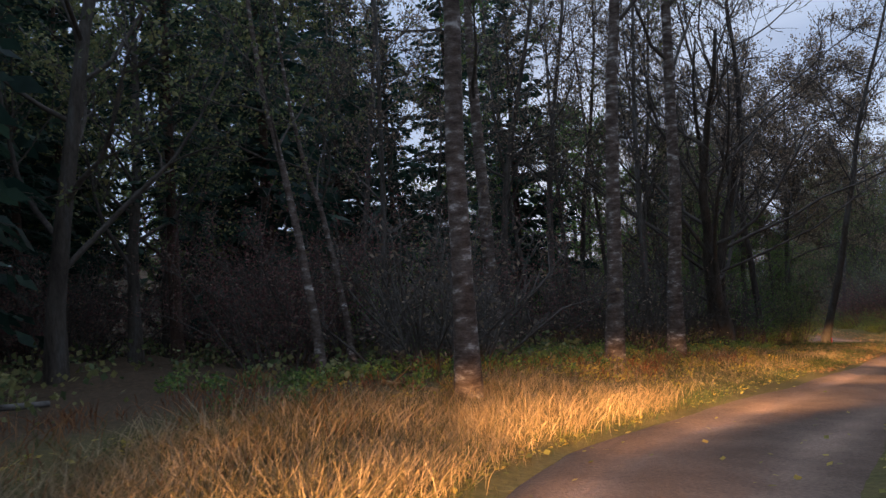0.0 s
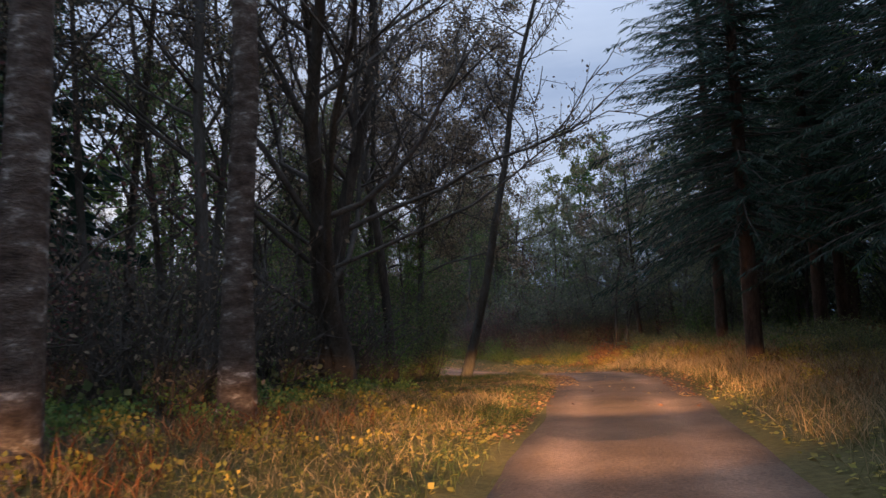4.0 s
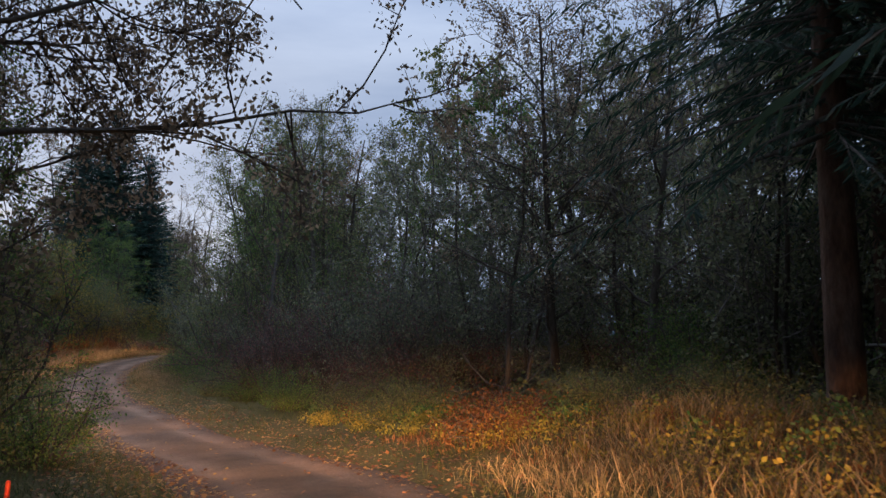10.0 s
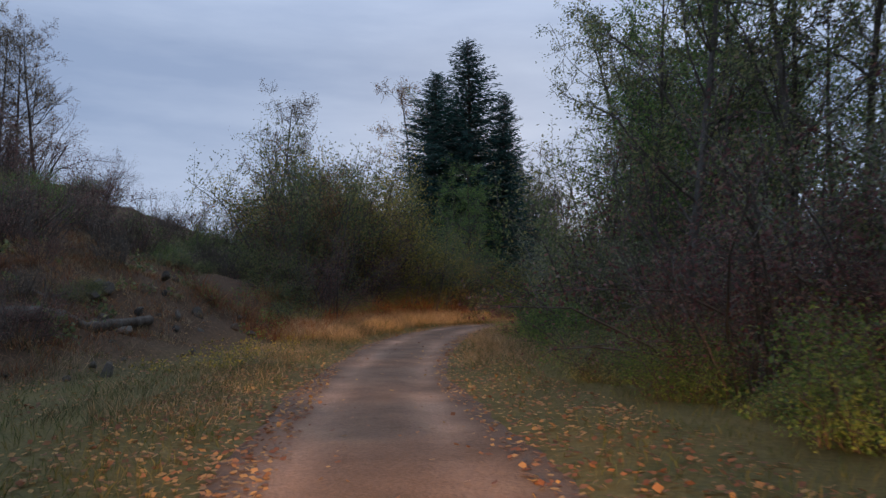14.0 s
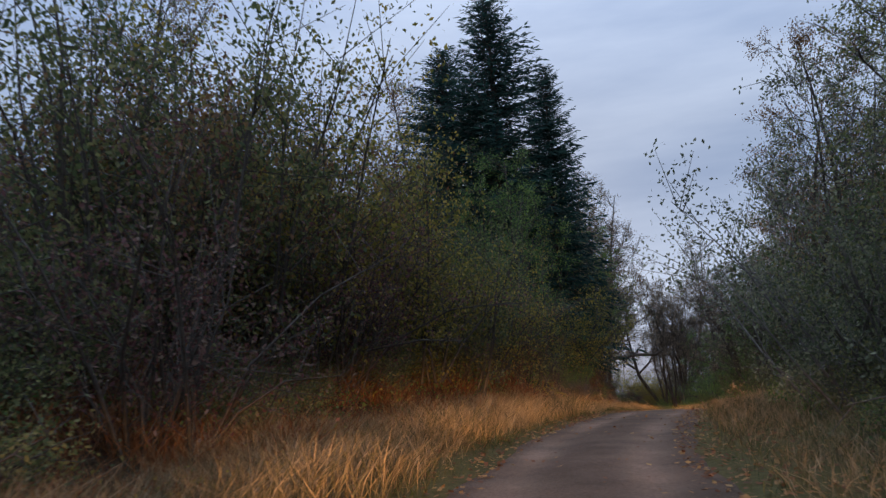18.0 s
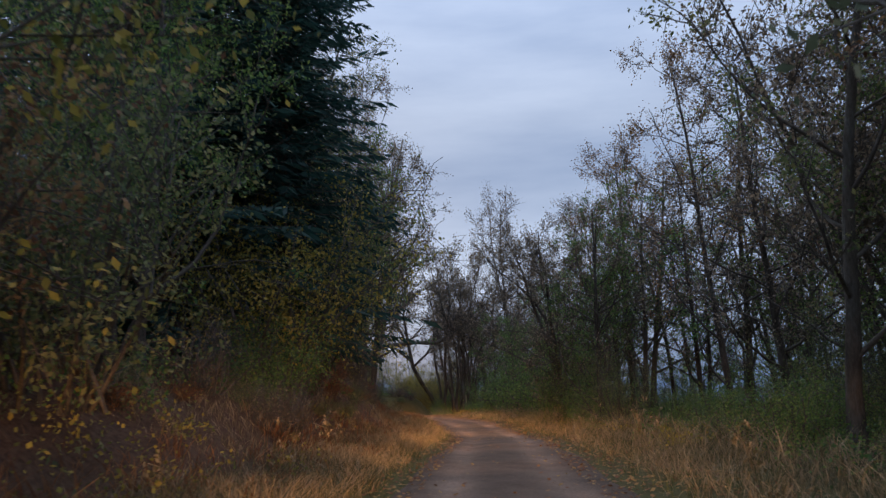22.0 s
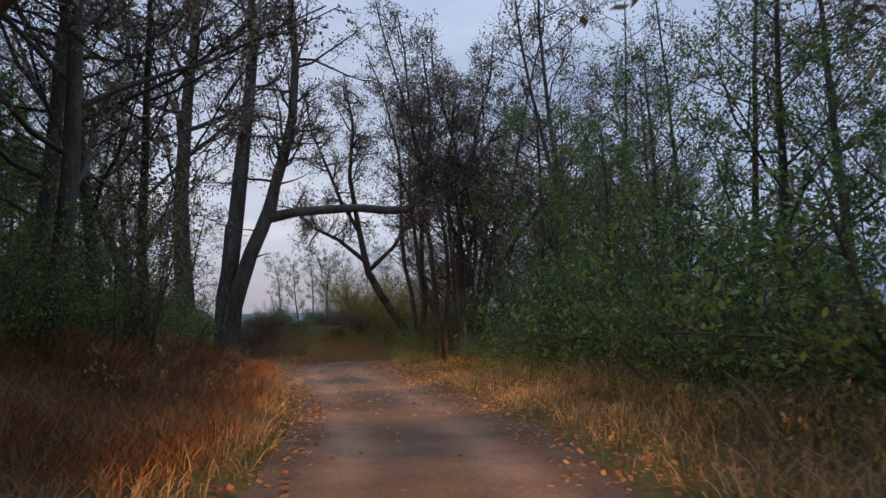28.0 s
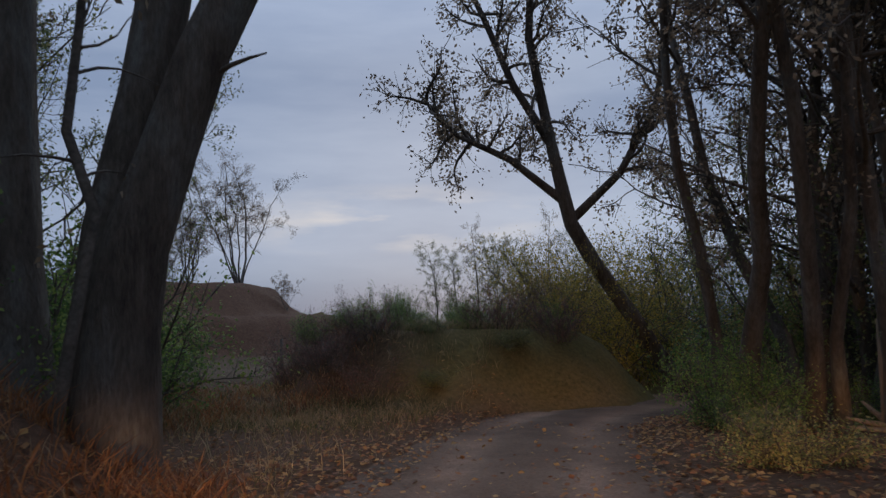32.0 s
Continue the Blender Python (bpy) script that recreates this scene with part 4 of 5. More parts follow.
# trees that close the far end of the straight
for ob, hour, off, a, s in [(twisted, 28.6, -5.2, 0, 0.95), (oaklet, 28.0, -9.0, 100, 1.0), (oaklet, 27.4, -5.4, 20, 0.75), (shrub_b, 26.6, -4.8, 0, 0.6), (shrub_c, 27.4, -4.6, 0, 0.7), (oaklet, 31.5, 5.0, 60, 0.9), (shrub_b, 30.7, 5.0, 0, 0.8), (shrub_c, 30.1, 5.8, 0, 0.9)]:
    x, y = side_of_road(hour, off)
    TAKEN.append((x, y))
    more(ob, x, y, a, s)
# scrub on the open slope and on the cut bank
RAMP = [(-25.5, 42.0, 2.2), (-29.2, 45.0, 2.0), (-36.6, 50.7, 1.8), (-44.1, 56.4, 1.6)]
fill([low_bush, thicket, fern, shrub_d, thicket], (14.3, 17.4), (7.0, 13), 90, (0.28, 0.5), 0.8, 274, away=RAMP[1:])
fill([low_bush, thicket, shrub_d, low_bush, shrub_c], (14.6, 20.0), (8.8, 15), 70, (0.4, 0.75), 1.1, 271, away=RAMP)
fill([shrub_d, low_bush, thicket, low_bush], (14.6, 20.0), (15, 30), 70, (0.5, 0.9), 1.5, 273, away=RAMP)
fill([fern, thicket, fern, low_bush], (23.6, 28.4), (4.0, 7.2), 52, (0.28, 0.5), 0.7, 272)
fill([shrub_y, shrub_b, shrub_r, shrub_y], (18.9, 20.3), (6.0, 12), 18, (0.9, 1.35), 1.5, 71, open_sky=True)
fill([bare_b, oaklet], (19.2, 21.6), (8, 13), 3, (0.6, 0.75), 2.0, 371, open_sky=True)
fill([shrub_b, shrub_y, shrub_c, shrub_r, shrub_b], (20.0, 24.2), (5.4, 12), 38, (0.7, 1.08), 1.5, 72, away=[(-38.8, 90, 2)], open_sky=True)
fill([leafy_g, shrub_y, leafy_g], (22.8, 26.4), (5.4, 10), 14, (0.75, 1.0), 2.0, 73)
fill([shrub_c, thicket, shrub_b], (16.8, 20.0), (8, 15), 12, (0.4, 0.6), 1.6, 74, open_sky=True)
for x, y, a, s in [(-43.6, 50.3, 0, 0.62), (-45.6, 49.6, 90, 0.6), (-47.4, 48.0, 200, 0.7), (-44.8, 48.6, 10, 0.55), (-49.5, 47.0, 30, 0.7), (-46.4, 51.0, 70, 0.6)]:
    more(oaklet, x, y, a, s)
# tall thin trees past the bank
fill([bare_a, oaklet, multi_a, leafy_a, leafy_b], (26.6, 31.4), (5.6, 18), 34, (1.1, 1.4), 2.4, 76)
for x, y, a, s in [(-38.2, 100.4, 0, 0.95), (-41.5, 98.4, 150, 1.1)]:
    TAKEN.append((x, y))
    more(leafy_g, x, y, a, s)
fill([shrub_c, shrub_b, thicket], (28.8, 31.6), (6.2, 13), 16, (0.5, 0.85), 1.3, 177, away=[(-49.6, 131, 2.5)])
fill([shrub_c, shrub_b, low_bush, shrub_b], (25.8, 31.6), (6.0, 16), 56, (0.7, 1.2), 1.4, 77, away=[(-49.6, 131, 2.5)])
for x, y, a, s in [(-47.9, 125.4, 0, 0.8), (-50.6, 127.6, 60, 1.0), (-52.4, 129.2, 130, 1.1), (-54.8, 131.6, 200, 1.2), (-51.2, 125.2, 250, 1.1), (-56.6, 133.2, 300, 1.3), (-49.4, 124.0, 30, 1.0), (-57.5, 130.0, 90, 1.5), (-51.6, 130.6, 40, 0.9), (-55.8, 133.6, 0, 1.6), (-57.6, 135.8, 80, 1.7), (-54.2, 131.8, 140, 1.3), (-60.2, 137.4, 200, 1.8), (-54.6, 134.8, 320, 1.2), (-62.5, 140.0, 100, 1.6), (-58.8, 139.0, 20, 1.0)]:
    TAKEN.append((x, y))
    more(shrub_c, x, y, a, s, s * 0.9)
for x, y, a, s in [(-54.5, 131.6, 0, 0.75), (-59.5, 133.0, 100, 0.7), (-53.0, 126.0, 200, 0.7), (-57.0, 127.0, 300, 0.85), (-58.0, 135.4, 20, 0.66), (-54.0, 135.0, 200, 0.5), (-62.0, 136.4, 160, 0.7)]:
    TAKEN.append((x, y))
    more(leafy_a, x, y, a, s)
for x, y, a, s in [(-52.4, 129.3, 0, 0.7), (-55.4, 129.0, 200, 0.85)]:
    TAKEN.append((x, y))
    more(oaklet, x, y, a, s)
for hour, off, a, s in [(28.5, 5.2, 0, 1.1), (29.3, 5.0, 100, 1.15), (30.2, 5.4, 220, 1.1), (31.2, 5.8, 300, 1.0), (28.0, 6.6, 60, 1.1)]:
    x, y = side_of_road(hour, off)
    TAKEN.append((x, y))
    more(oaklet, x, y, a, s)
for ob, x, y, a, s in [(shrub_c, -44.1, 138.1, 60, 0.70), (shrub_c, -43.6, 143.2, 90, 1.20), (shrub_b, -42.3, 142.2, 10, 1.10)]:
    TAKEN.append((x, y))
    more(ob, x, y, a, s)
for x, y, a, s in [(-36.9, 126.4, 0, 0.62), (-36.2, 131.2, 120, 0.52), (-34.8, 123.0, 240, 0.5), (-33.0, 128.5, 60, 0.5)]:
    TAKEN.append((x, y))
    more(leafy_g, x, y, a, s)
# olive growth that closes the end of the straight behind the bent oak
for ob, x, y, a, s in [(leafy_a, -46.4, 152.4, 0, 0.6), (leafy_a, -44.2, 150.0, 100, 0.65), (leafy_a, -42.6, 153.0, 200, 0.7), (shrub_y, -47.4, 153.8, 40, 1.2), (leafy_a, -39.6, 150.6, 300, 0.7), (shrub_b, -45.2, 148.4, 0, 0.9), (shrub_y, -43.6, 147.6, 150, 0.9)]:
    TAKEN.append((x, y))
    more(ob, x, y, a, s)
# the row on the lower side
for ob, x, y, a, s in [(leafy_g, -28.2, 106.8, 0, 0.75), (leafy_g, -28.0, 103.4, 120, 0.8), (leafy_g, -27.2, 108.8, 240, 0.8), (shrub_c, -28.6, 105.2, 0, 1.1), (shrub_b, -29.4, 108.2, 90, 0.9), (leafy_g, -26.0, 105.4, 60, 0.9)]:
    TAKEN.append((x, y))
    more(ob, x, y, a, s)
for hour, off, a, s in [(28.4, -5.2, 0, 1.3), (29.3, -6.4, 80, 1.7), (30.0, -5.4, 200, 1.4), (30.6, -6.6, 120, 1.8), (31.2, -5.6, 40, 1.3), (32.0, -6.8, 300, 1.6)] :
    x, y = side_of_road(hour, off)
    TAKEN.append((x, y))
    more(shrub_c, x, y, a, s)
for x, y, a, s in [(-55.5, 126.5, 0, 0.5), (-53.2, 124.4, 100, 0.45), (-57.5, 129.5, 200, 0.55), (-51.0, 120.8, 30, 0.5)]:
    TAKEN.append((x, y))
    more(far_g, x, y, a, s)
fill([oaklet, leafy_a, multi_a, leafy_b, leafy_g], (20.5, 27.5), (-15, -6.4), 30, (0.9, 1.2), 2.3, 78)
fill([oaklet, leafy_b, bare_a], (27.5, 33.0), (-16, -6.2), 9, (0.85, 1.12), 3.0, 278, away=[(-41.9, 137.6, 3), (-43.7, 141, 4.5)])
fill([shrub_c, shrub_b, leafy_g, shrub_c, shrub_b], (20.0, 32.5), (-14, -7.2), 64, (0.55, 0.85), 1.5, 79, away=[(-41.9, 137.6, 2.5)])
fill([far_a, far_g], (21, 33), (-36, -22), 24, (0.5, 0.7), 3.0, 180)
fill([far_a, far_g, leafy_a], (34, 40), (-34, -12), 9, (0.35, 0.5), 2.6, 183, away=[(-43.7, 141, 4.5)])
fill([bare_a, oaklet, bare_b], (33.5, 38.5), (-14, -6.5), 7, (1.0, 1.3), 2.4, 80, away=[(-41.9, 137.6, 2.5)])
for x, y, a, s in [(-40.8, 145.4, 0, 1.0), (-37.6, 147.8, 140, 1.1), (-32.6, 143.0, 250, 1.0)]:
    TAKEN.append((x, y))
    more(twisted, x, y, a, s)
for x, y, a, s in [(-49.0, 147.5, 0, 0.9), (-47.6, 150.0, 60, 1.0), (-50.5, 150.5, 120, 0.8)]:
    more(shrub_y, x, y, a, s)
for ob, x, y, a, s in [(shrub_c, -42.2, 144.0, 0, 0.9), (shrub_b, -39.6, 144.6, 80, 0.7), (shrub_c, -37.4, 145.0, 160, 0.9), (shrub_b, -42.8, 146.0, 30, 0.7), (shrub_c, -40.2, 147.0, 0, 1.2), (shrub_c, -36.4, 136.8, 60, 0.9), (shrub_b, -35.0, 138.4, 200, 0.8), (shrub_c, -37.8, 134.8, 300, 0.7),
                       (shrub_b, -35.2, 133.6, 40, 0.9), (shrub_c, -38.8, 131.8, 0, 0.6), (shrub_c, -34.2, 144.6, 0, 1.3), (shrub_c, -39.0, 149.8, 0, 1.5), (shrub_b, -31.8, 140.0, 0, 1.1), (shrub_b, -36.8, 149.0, 0, 1.1)]:
    TAKEN.append((x, y))
    more(ob, x, y, a, s)
for n, (x, y, a, top) in enumerate([(-74.6, 186.4, 0, 3.9), (-72.8, 187.4, 120, 3.2), (-71.0, 187.6, 240, 3.6), (-69.4, 188.6, 30, 4.2), (-67.2, 189.4, 0, 4.0), (-65.0, 190.0, 60, 4.6), (-70.2, 190.4, 150, 4.2), (-62.5, 191.0, 80, 4.4)]):
    more(bare_a if n % 3 == 2 else leafy_a, x, y, a, 0.62, (top - foot(x, y)) / 15)
for x, y, a, s in [(-54.4, 158.4, 0, 1.2), (-52.2, 159.4, 90, 1.35), (-50.0, 158.6, 200, 1.2)]:
    TAKEN.append((x, y))
    more(shrub_y, x, y, a, s, (0.6 - foot(x, y)) / 5)
for x, y, a, s in [(-76.5, 162.2, 0, 0.72), (-80.8, 162.1, 90, 0.5), (-82.3, 161.0, 200, 0.45), (-72.5, 162.0, 10, 0.2)]:
    more(multi_a, x, y, a, s)
for x, y, a, s in [(-56.0, 145.4, 0, 0.30), (-54.2, 145.0, 60, 0.35), (-52.6, 145.6, 150, 0.32), (-50.9, 144.6, 220, 0.3), (-55.3, 143.4, 30, 0.32), (-52.8, 142.6, 100, 0.36), (-50.6, 142.2, 300, 0.3), (-49.0, 143.8, 0, 0.3), (-53.4, 141.2, 0, 0.32), (-55.0, 141.4, 70, 0.3), (-51.8, 144.2, 10, 0.4), (-54.0, 143.8, 200, 0.42), (-52.2, 146.8, 0, 0.4), (-57.0, 143.6, 0, 0.35), (-50.2, 145.8, 0, 0.4)]:
    more(shrub_c, x, y, a, s * 1.2, s * 1.2)

fill([low_bush, shrub_c, fern, shrub_c], (31.8, 35.4), (-10, -4.4), 22, (0.4, 0.65), 1.2, 181, away=[(-41.9, 137.6, 1.4), (-43.0, 134, 2.5)])
for x, y, a, s in [(-49.5, 145.4, 0, 0.6), (-42.6, 147.0, 100, 0.7), (-41.8, 145.4, 200, 0.75), (-49.2, 149.6, 50, 0.8), (-39.4, 146.2, 20, 0.8)]:
    more(shrub_y, x, y, a, s)


for x, y, a, s in [(-52.0, 139.9, 0, 0.42), (-50.6, 140.0, 50, 0.38), (-53.6, 140.0, 100, 0.45), (-49.2, 141.2, 150, 0.4), (-55.2, 140.8, 200, 0.45), (-51.3, 141.2, 250, 0.4), (-48.6, 142.8, 300, 0.4), (-52.8, 141.0, 20, 0.4), (-54.4, 142.2, 70, 0.5), (-50.0, 142.2, 120, 0.45)]:
    more(low_bush if (a // 50) % 2 else shrub_d, x, y, a, s, s * 0.8)


def dressed(rng, lines, twigs, tips, leaves=15, bare=0.2):
    """Boughs and twigs along the lines (line, first, count, length, upward), with clusters of leaves at the twigs' ends."""
    for line, first, count, long, up in lines:
        for _ in range(count):
            j = rng.uniform(first, len(line) - 1.05)
            q = line[int(j)] + (line[int(j) + 1] - line[int(j)]) * (j % 1)
            bough = crooked(rng, q, rng.normal(size=3) + (0.1, 0, up), long * rng.uniform(0.5, 1.1), 5, 0.25, 0.05)
            twigs.tube(bough, np.linspace(0.06, 0.012, 6), 5)
            for _ in range(13):
                j2 = rng.uniform(0.8, 4.9)
                q2 = bough[int(j2)] + (bough[int(j2) + 1] - bough[int(j2)]) * (j2 % 1)
                tw = crooked(rng, q2, bough[-1] - bough[0] + rng.normal(size=3) * 1.2, rng.uniform(0.4, 1.1), 3, 0.3)
                twigs.tube(tw, (0.016, 0.012, 0.008, 0.004), 3)
                if rng.uniform() > bare:
                    tips.extend(tw[0] + (tw[-1] - tw[0]) * rng.uniform(0.3, 1.05, (leaves, 1)) + rng.normal(size=(leaves, 3)) * 0.12)


def old_oak(x, y):
    """The great forked tree beside the last bend, one long limb held level over the track."""
    rng = np.random.default_rng(91)
    root = tagged(new("oak_tree"), "old forked oak with one level limb over the track", "tree", FOREST)
    root.matrix_basis = pose(x, y, foot(x, y, 0.0))
    TAKEN.append((x, y))
    one, two, limb = Wood(), Wood(), Wood()
    stem1 = np.array([(0, 0, -0.4), (0.05, 0.04, 1.3), (0.15, 0.13, 2.2), (0.42, 0.32, 3.2), (0.68, 0.52, 4.2), (0.98, 0.78, 5.1), (1.25, 1.0, 6.0), (1.4, 1.15, 6.9), (1.7, 1.38, 8.2), (1.95, 1.57, 9.6), (2.05, 1.68, 11.9),
                      (1.9, 1.55, 14.9), (2.3, 1.9, 18.4), (2.6, 2.4, 21.5), (3.0, 3.0, 25.0)])
    one.tube(stem1, np.r_[0.50, 0.40, 0.35, 0.30, 0.28, 0.27, 0.26, 0.22, np.linspace(0.21, 0.05, 7)], 14)
    # the second stem leans back, away from the track
    stem2 = np.array([(-0.2, -0.1, 0.6), (-0.3, 0.25, 2.4), (-0.2, 0.6, 4.0), (-0.15, 0.95, 6.0), (-0.2, 1.5, 8.3), (-0.2, 2.0, 10.6), (-0.2, 2.4, 12.8), (-0.4, 2.6, 16.0), (-0.6, 2.8, 19.5), (-0.3, 3.0, 23.0)])
    two.tube(stem2, np.r_[0.30, 0.33, 0.31, 0.30, 0.28, 0.24, np.linspace(0.2, 0.05, 4)], 12)
    arm = np.array([(1.2, 0.98, 5.6), (2.0, 1.69, 5.85), (2.97, 2.5, 6.0), (4.0, 3.38, 6.12), (4.95, 4.2, 6.06), (5.6, 4.75, 6.1), (6.45, 5.5, 6.8), (7.4, 6.3, 7.5), (8.6, 7.2, 8.8), (9.4, 7.8, 10.4)])
    limb.tube(arm, np.r_[0.24, 0.19, 0.18, 0.17, 0.18, 0.17, np.linspace(0.13, 0.05, 4)], 10)
    twigs, tips = Wood(), []
    dressed(rng, ((stem1, 7, 44, 3.6, 0.5), (stem2, 4, 36, 3.2, 0.5), (arm, 5, 20, 2.2, 0.3)), twigs, tips)
    # short dead stubs on the trunk
    for z, a, long in ((4.0, 0.5, 0.6), (6.9, 0.7, 1.3), (8.6, 0.3, 1.5), (3.2, 3.4, 0.5), (5.0, 2.8, 1.2)):
        p = np.array([np.interp(z, stem1[:, 2], stem1[:, k]) for k in range(3)])
        twigs.tube(crooked(rng, p, (math.cos(a), math.sin(a), 0.15), long + 0.3, 4, 0.12), (0.05, 0.04, 0.03, 0.02, 0.008), 5)
    part("trunk", one.mesh("trunk", M_BARK), root)
    part("second_stem", two.mesh("second_stem", M_BARK), root)
    part("level_limb", limb.mesh("level_limb", M_BARK), root)
    part("bough", twigs.mesh("bough", M_TWIG), root)
    part("crown", leaves_mesh("crown", tips, 0.11, rng, M_BROWN), root, "sparse curled brown oak leaves")
    return root


def bent_oak(x, y):
    """An oak whose trunk leans low to one side, kinks, and sends its limbs up and out over the track."""
    rng = np.random.default_rng(95)
    root = tagged(new("oak_tree"), "oak bent low towards the track, with brown leaf clusters", "tree", FOREST)
    root.matrix_basis = pose(x, y, foot(x, y, 0.0))
    TAKEN.append((x, y))
    wood, limbs = Wood(), Wood()
    stem = np.array([(0.9, 0.6, -0.3), (0.2, 0.1, 0.9), (-0.5, -0.3, 2.2), (-1.3, -0.85, 3.6), (-1.9, -1.25, 4.9), (-2.05, -1.35, 5.7), (-2.35, -1.55, 7.5), (-2.75, -1.85, 10.4), (-2.5, -1.9, 13.5), (-3.0, -2.0, 16.5)])
    wood.tube(stem, np.r_[0.3, 0.25, 0.23, 0.22, 0.21, 0.2, np.linspace(0.16, 0.04, 4)], 10)
    out = np.array([(-2.0, -1.3, 5.5), (-3.35, -2.2, 6.8), (-4.6, -3.0, 7.5), (-5.6, -3.5, 8.8)])
    out2 = np.array([(-2.3, -1.5, 7.2), (-3.2, -2.1, 9.0), (-3.8, -2.5, 10.8), (-4.6, -3.0, 13.0), (-5.0, -3.0, 15.0)])
    out3 = np.array([(-1.9, -1.2, 5.0), (-0.6, -0.4, 6.4), (0.4, 0.2, 8.4), (0.9, 0.5, 11.4), (1.2, 0.8, 14.5)])
    for line in (out, out2, out3):
        limbs.tube(line, np.linspace(0.14, 0.04, len(line)), 8)
    twigs, tips = Wood(), []
    dressed(rng, ((stem, 6, 26, 2.4, 0.5), (out, 0.8, 16, 1.7, 0.5), (out2, 0.8, 22, 1.9, 0.5), (out3, 1, 22, 2.0, 0.5)), twigs, tips, 18)
    part("trunk", wood.mesh("trunk", M_BARK), root)
    part("limb", limbs.mesh("limb", M_BARK), root)
    part("bough", twigs.mesh("bough", M_TWIG), root)
    part("crown", leaves_mesh("crown", tips, 0.11, rng, M_BROWN), root, "sparse curled brown oak leaves")
    return root


def sapling(x, y):
    """A thin crooked stem, bare but for its top."""
    rng = np.random.default_rng(97)
    root = tagged(new("sapling"), "thin crooked grey sapling beside the old oak", "tree", FOREST)
    root.matrix_basis = pose(x, y, foot(x, y, 0.0))
    wood, twigs, tips = Wood(), Wood(), []
    stem = np.array([(-0.3, -0.26, -0.2), (-0.15, -0.13, 1.1), (0.0, 0.0, 2.3), (-0.2, -0.17, 3.1), (-0.12, -0.1, 4.2), (-0.08, -0.07, 4.9), (0.3, 0.25, 6.2), (0.5, 0.4, 8.0)])
    wood.tube(stem, np.linspace(0.07, 0.025, 8), 7)
    for _ in range(14):
        j = rng.uniform(2.0, 6.9)
        q = stem[int(j)] + (stem[int(j) + 1] - stem[int(j)]) * (j % 1)
        tw = crooked(rng, q, rng.normal(size=3) + (0, 0, 0.4), rng.uniform(0.5, 1.3), 4, 0.3)
        twigs.tube(tw, (0.02, 0.016, 0.012, 0.008, 0.004), 4)
        tips.extend(tw[-1] + rng.normal(size=(5, 3)) * 0.12)
    part("trunk", wood.mesh("trunk", M_TWIG), root)
    part("bough", twigs.mesh("bough", M_TWIG), root)
    part("crown", leaves_mesh("crown", tips, 0.1, rng, M_BROWN), root)
    return root


old_oak(-49.19, 130.45)
bent_oak(-47.2, 147.2)
sapling(-48.9, 130.0)
big = broadleaf("big_tree", "thick straight trunk with rough dark bark", 93, 19, 0.42, M_BROWN, lean=(-0.1, 0.02), fork=0.4, limbs=22, spread=0.3, per_twig=16, clean=0.05, size=0.11, subs=8, twigs=6)
put(big, -50.75, 130.35)
crook = broadleaf("crooked_tree", "crooked dark tree leaning away from the track", 94, 15, 0.2, M_BROWN, lean=(-0.34, -0.25), fork=0.3, limbs=14, spread=0.3, per_twig=10)
put(crook, -50.9, 128.5)


# ---- the ground's cover ----
def scatter(hours, offs, n, g, power=1.0):
    """n places beside the road, thickest at the first of the two ways off when power is over 1."""
    s = np.interp(np.asarray(hours, float), LINE[:, 3], np.arange(len(LINE)))
    k = g.uniform(s[0], s[1], n)
    i = np.clip(k.astype(int), 0, len(LINE) - 2)
    u = (k - i)[:, None]
    mid = LINE[i, :2] * (1 - u) + LINE[i + 1, :2] * u
    off = offs[0] + (offs[1] - offs[0]) * g.uniform(0, 1, n) ** power
    return mid[:, 0] - off * _way[i, 1], mid[:, 1] + off * _way[i, 0]


def heights(x, y):
    return np.concatenate([land(x[k:k + 5000], y[k:k + 5000]) for k in range(0, len(x), 5000)])


def blades(name, label, strips, material, seed, category="grass", wide=0.015):
    """Tufts of bent grass blades: strips of (hours, offs, tufts, blades in each, height, power)."""
    g = np.random.default_rng(seed)
    roots, tall = [], []
    for hours, offs, n, each, h, power in strips:
        x, y = scatter(hours, offs, n, g, power)
        keep = np.array([np.hypot(LINE[:, 0] - a, LINE[:, 1] - b).min() > 1.62 for a, b in zip(x, y)])
        x, y = x[keep], y[keep]
        patch = 0.55 + 0.45 * np.sin(x * 1.3 + 0.5 * y) * np.sin(y * 0.9 - 0.4 * x)
        x, y, size = np.repeat(x, each), np.repeat(y, each), np.repeat(h * (0.55 + 0.6 * patch), each)
        x = x + g.normal(0, 0.13, len(x))
        y = y + g.normal(0, 0.13, len(y))
        roots.append(np.stack([x, y, heights(x, y) - 0.02], 1))
        tall.append(size * g.uniform(0.5, 1.25, len(size)))
    p, h = np.concatenate(roots), np.concatenate(tall)[:, None]
    n = len(p)
    lean = g.normal(0, 0.38, (n, 2))
    up = np.concatenate([lean, np.ones((n, 1))], 1)
    a = g.uniform(0, 6.28, n)
    side = np.stack([np.cos(a), np.sin(a), np.zeros(n)], 1) * wide * (0.4 + 0.6 * h)
    bend = np.concatenate([lean * 0.7, -0.25 * np.ones((n, 1))], 1)
    v = np.stack([p, p + 0.5 * h * up + side * 0.5, p + h * (up + bend * 0.5), p + 0.5 * h * up - side * 0.5], 1).reshape(-1, 3)
    me = mesh_of(name, v, np.arange(4 * n).reshape(-1, 4), material)
    return tagged(new(name, me), label, category, kind="stuff")


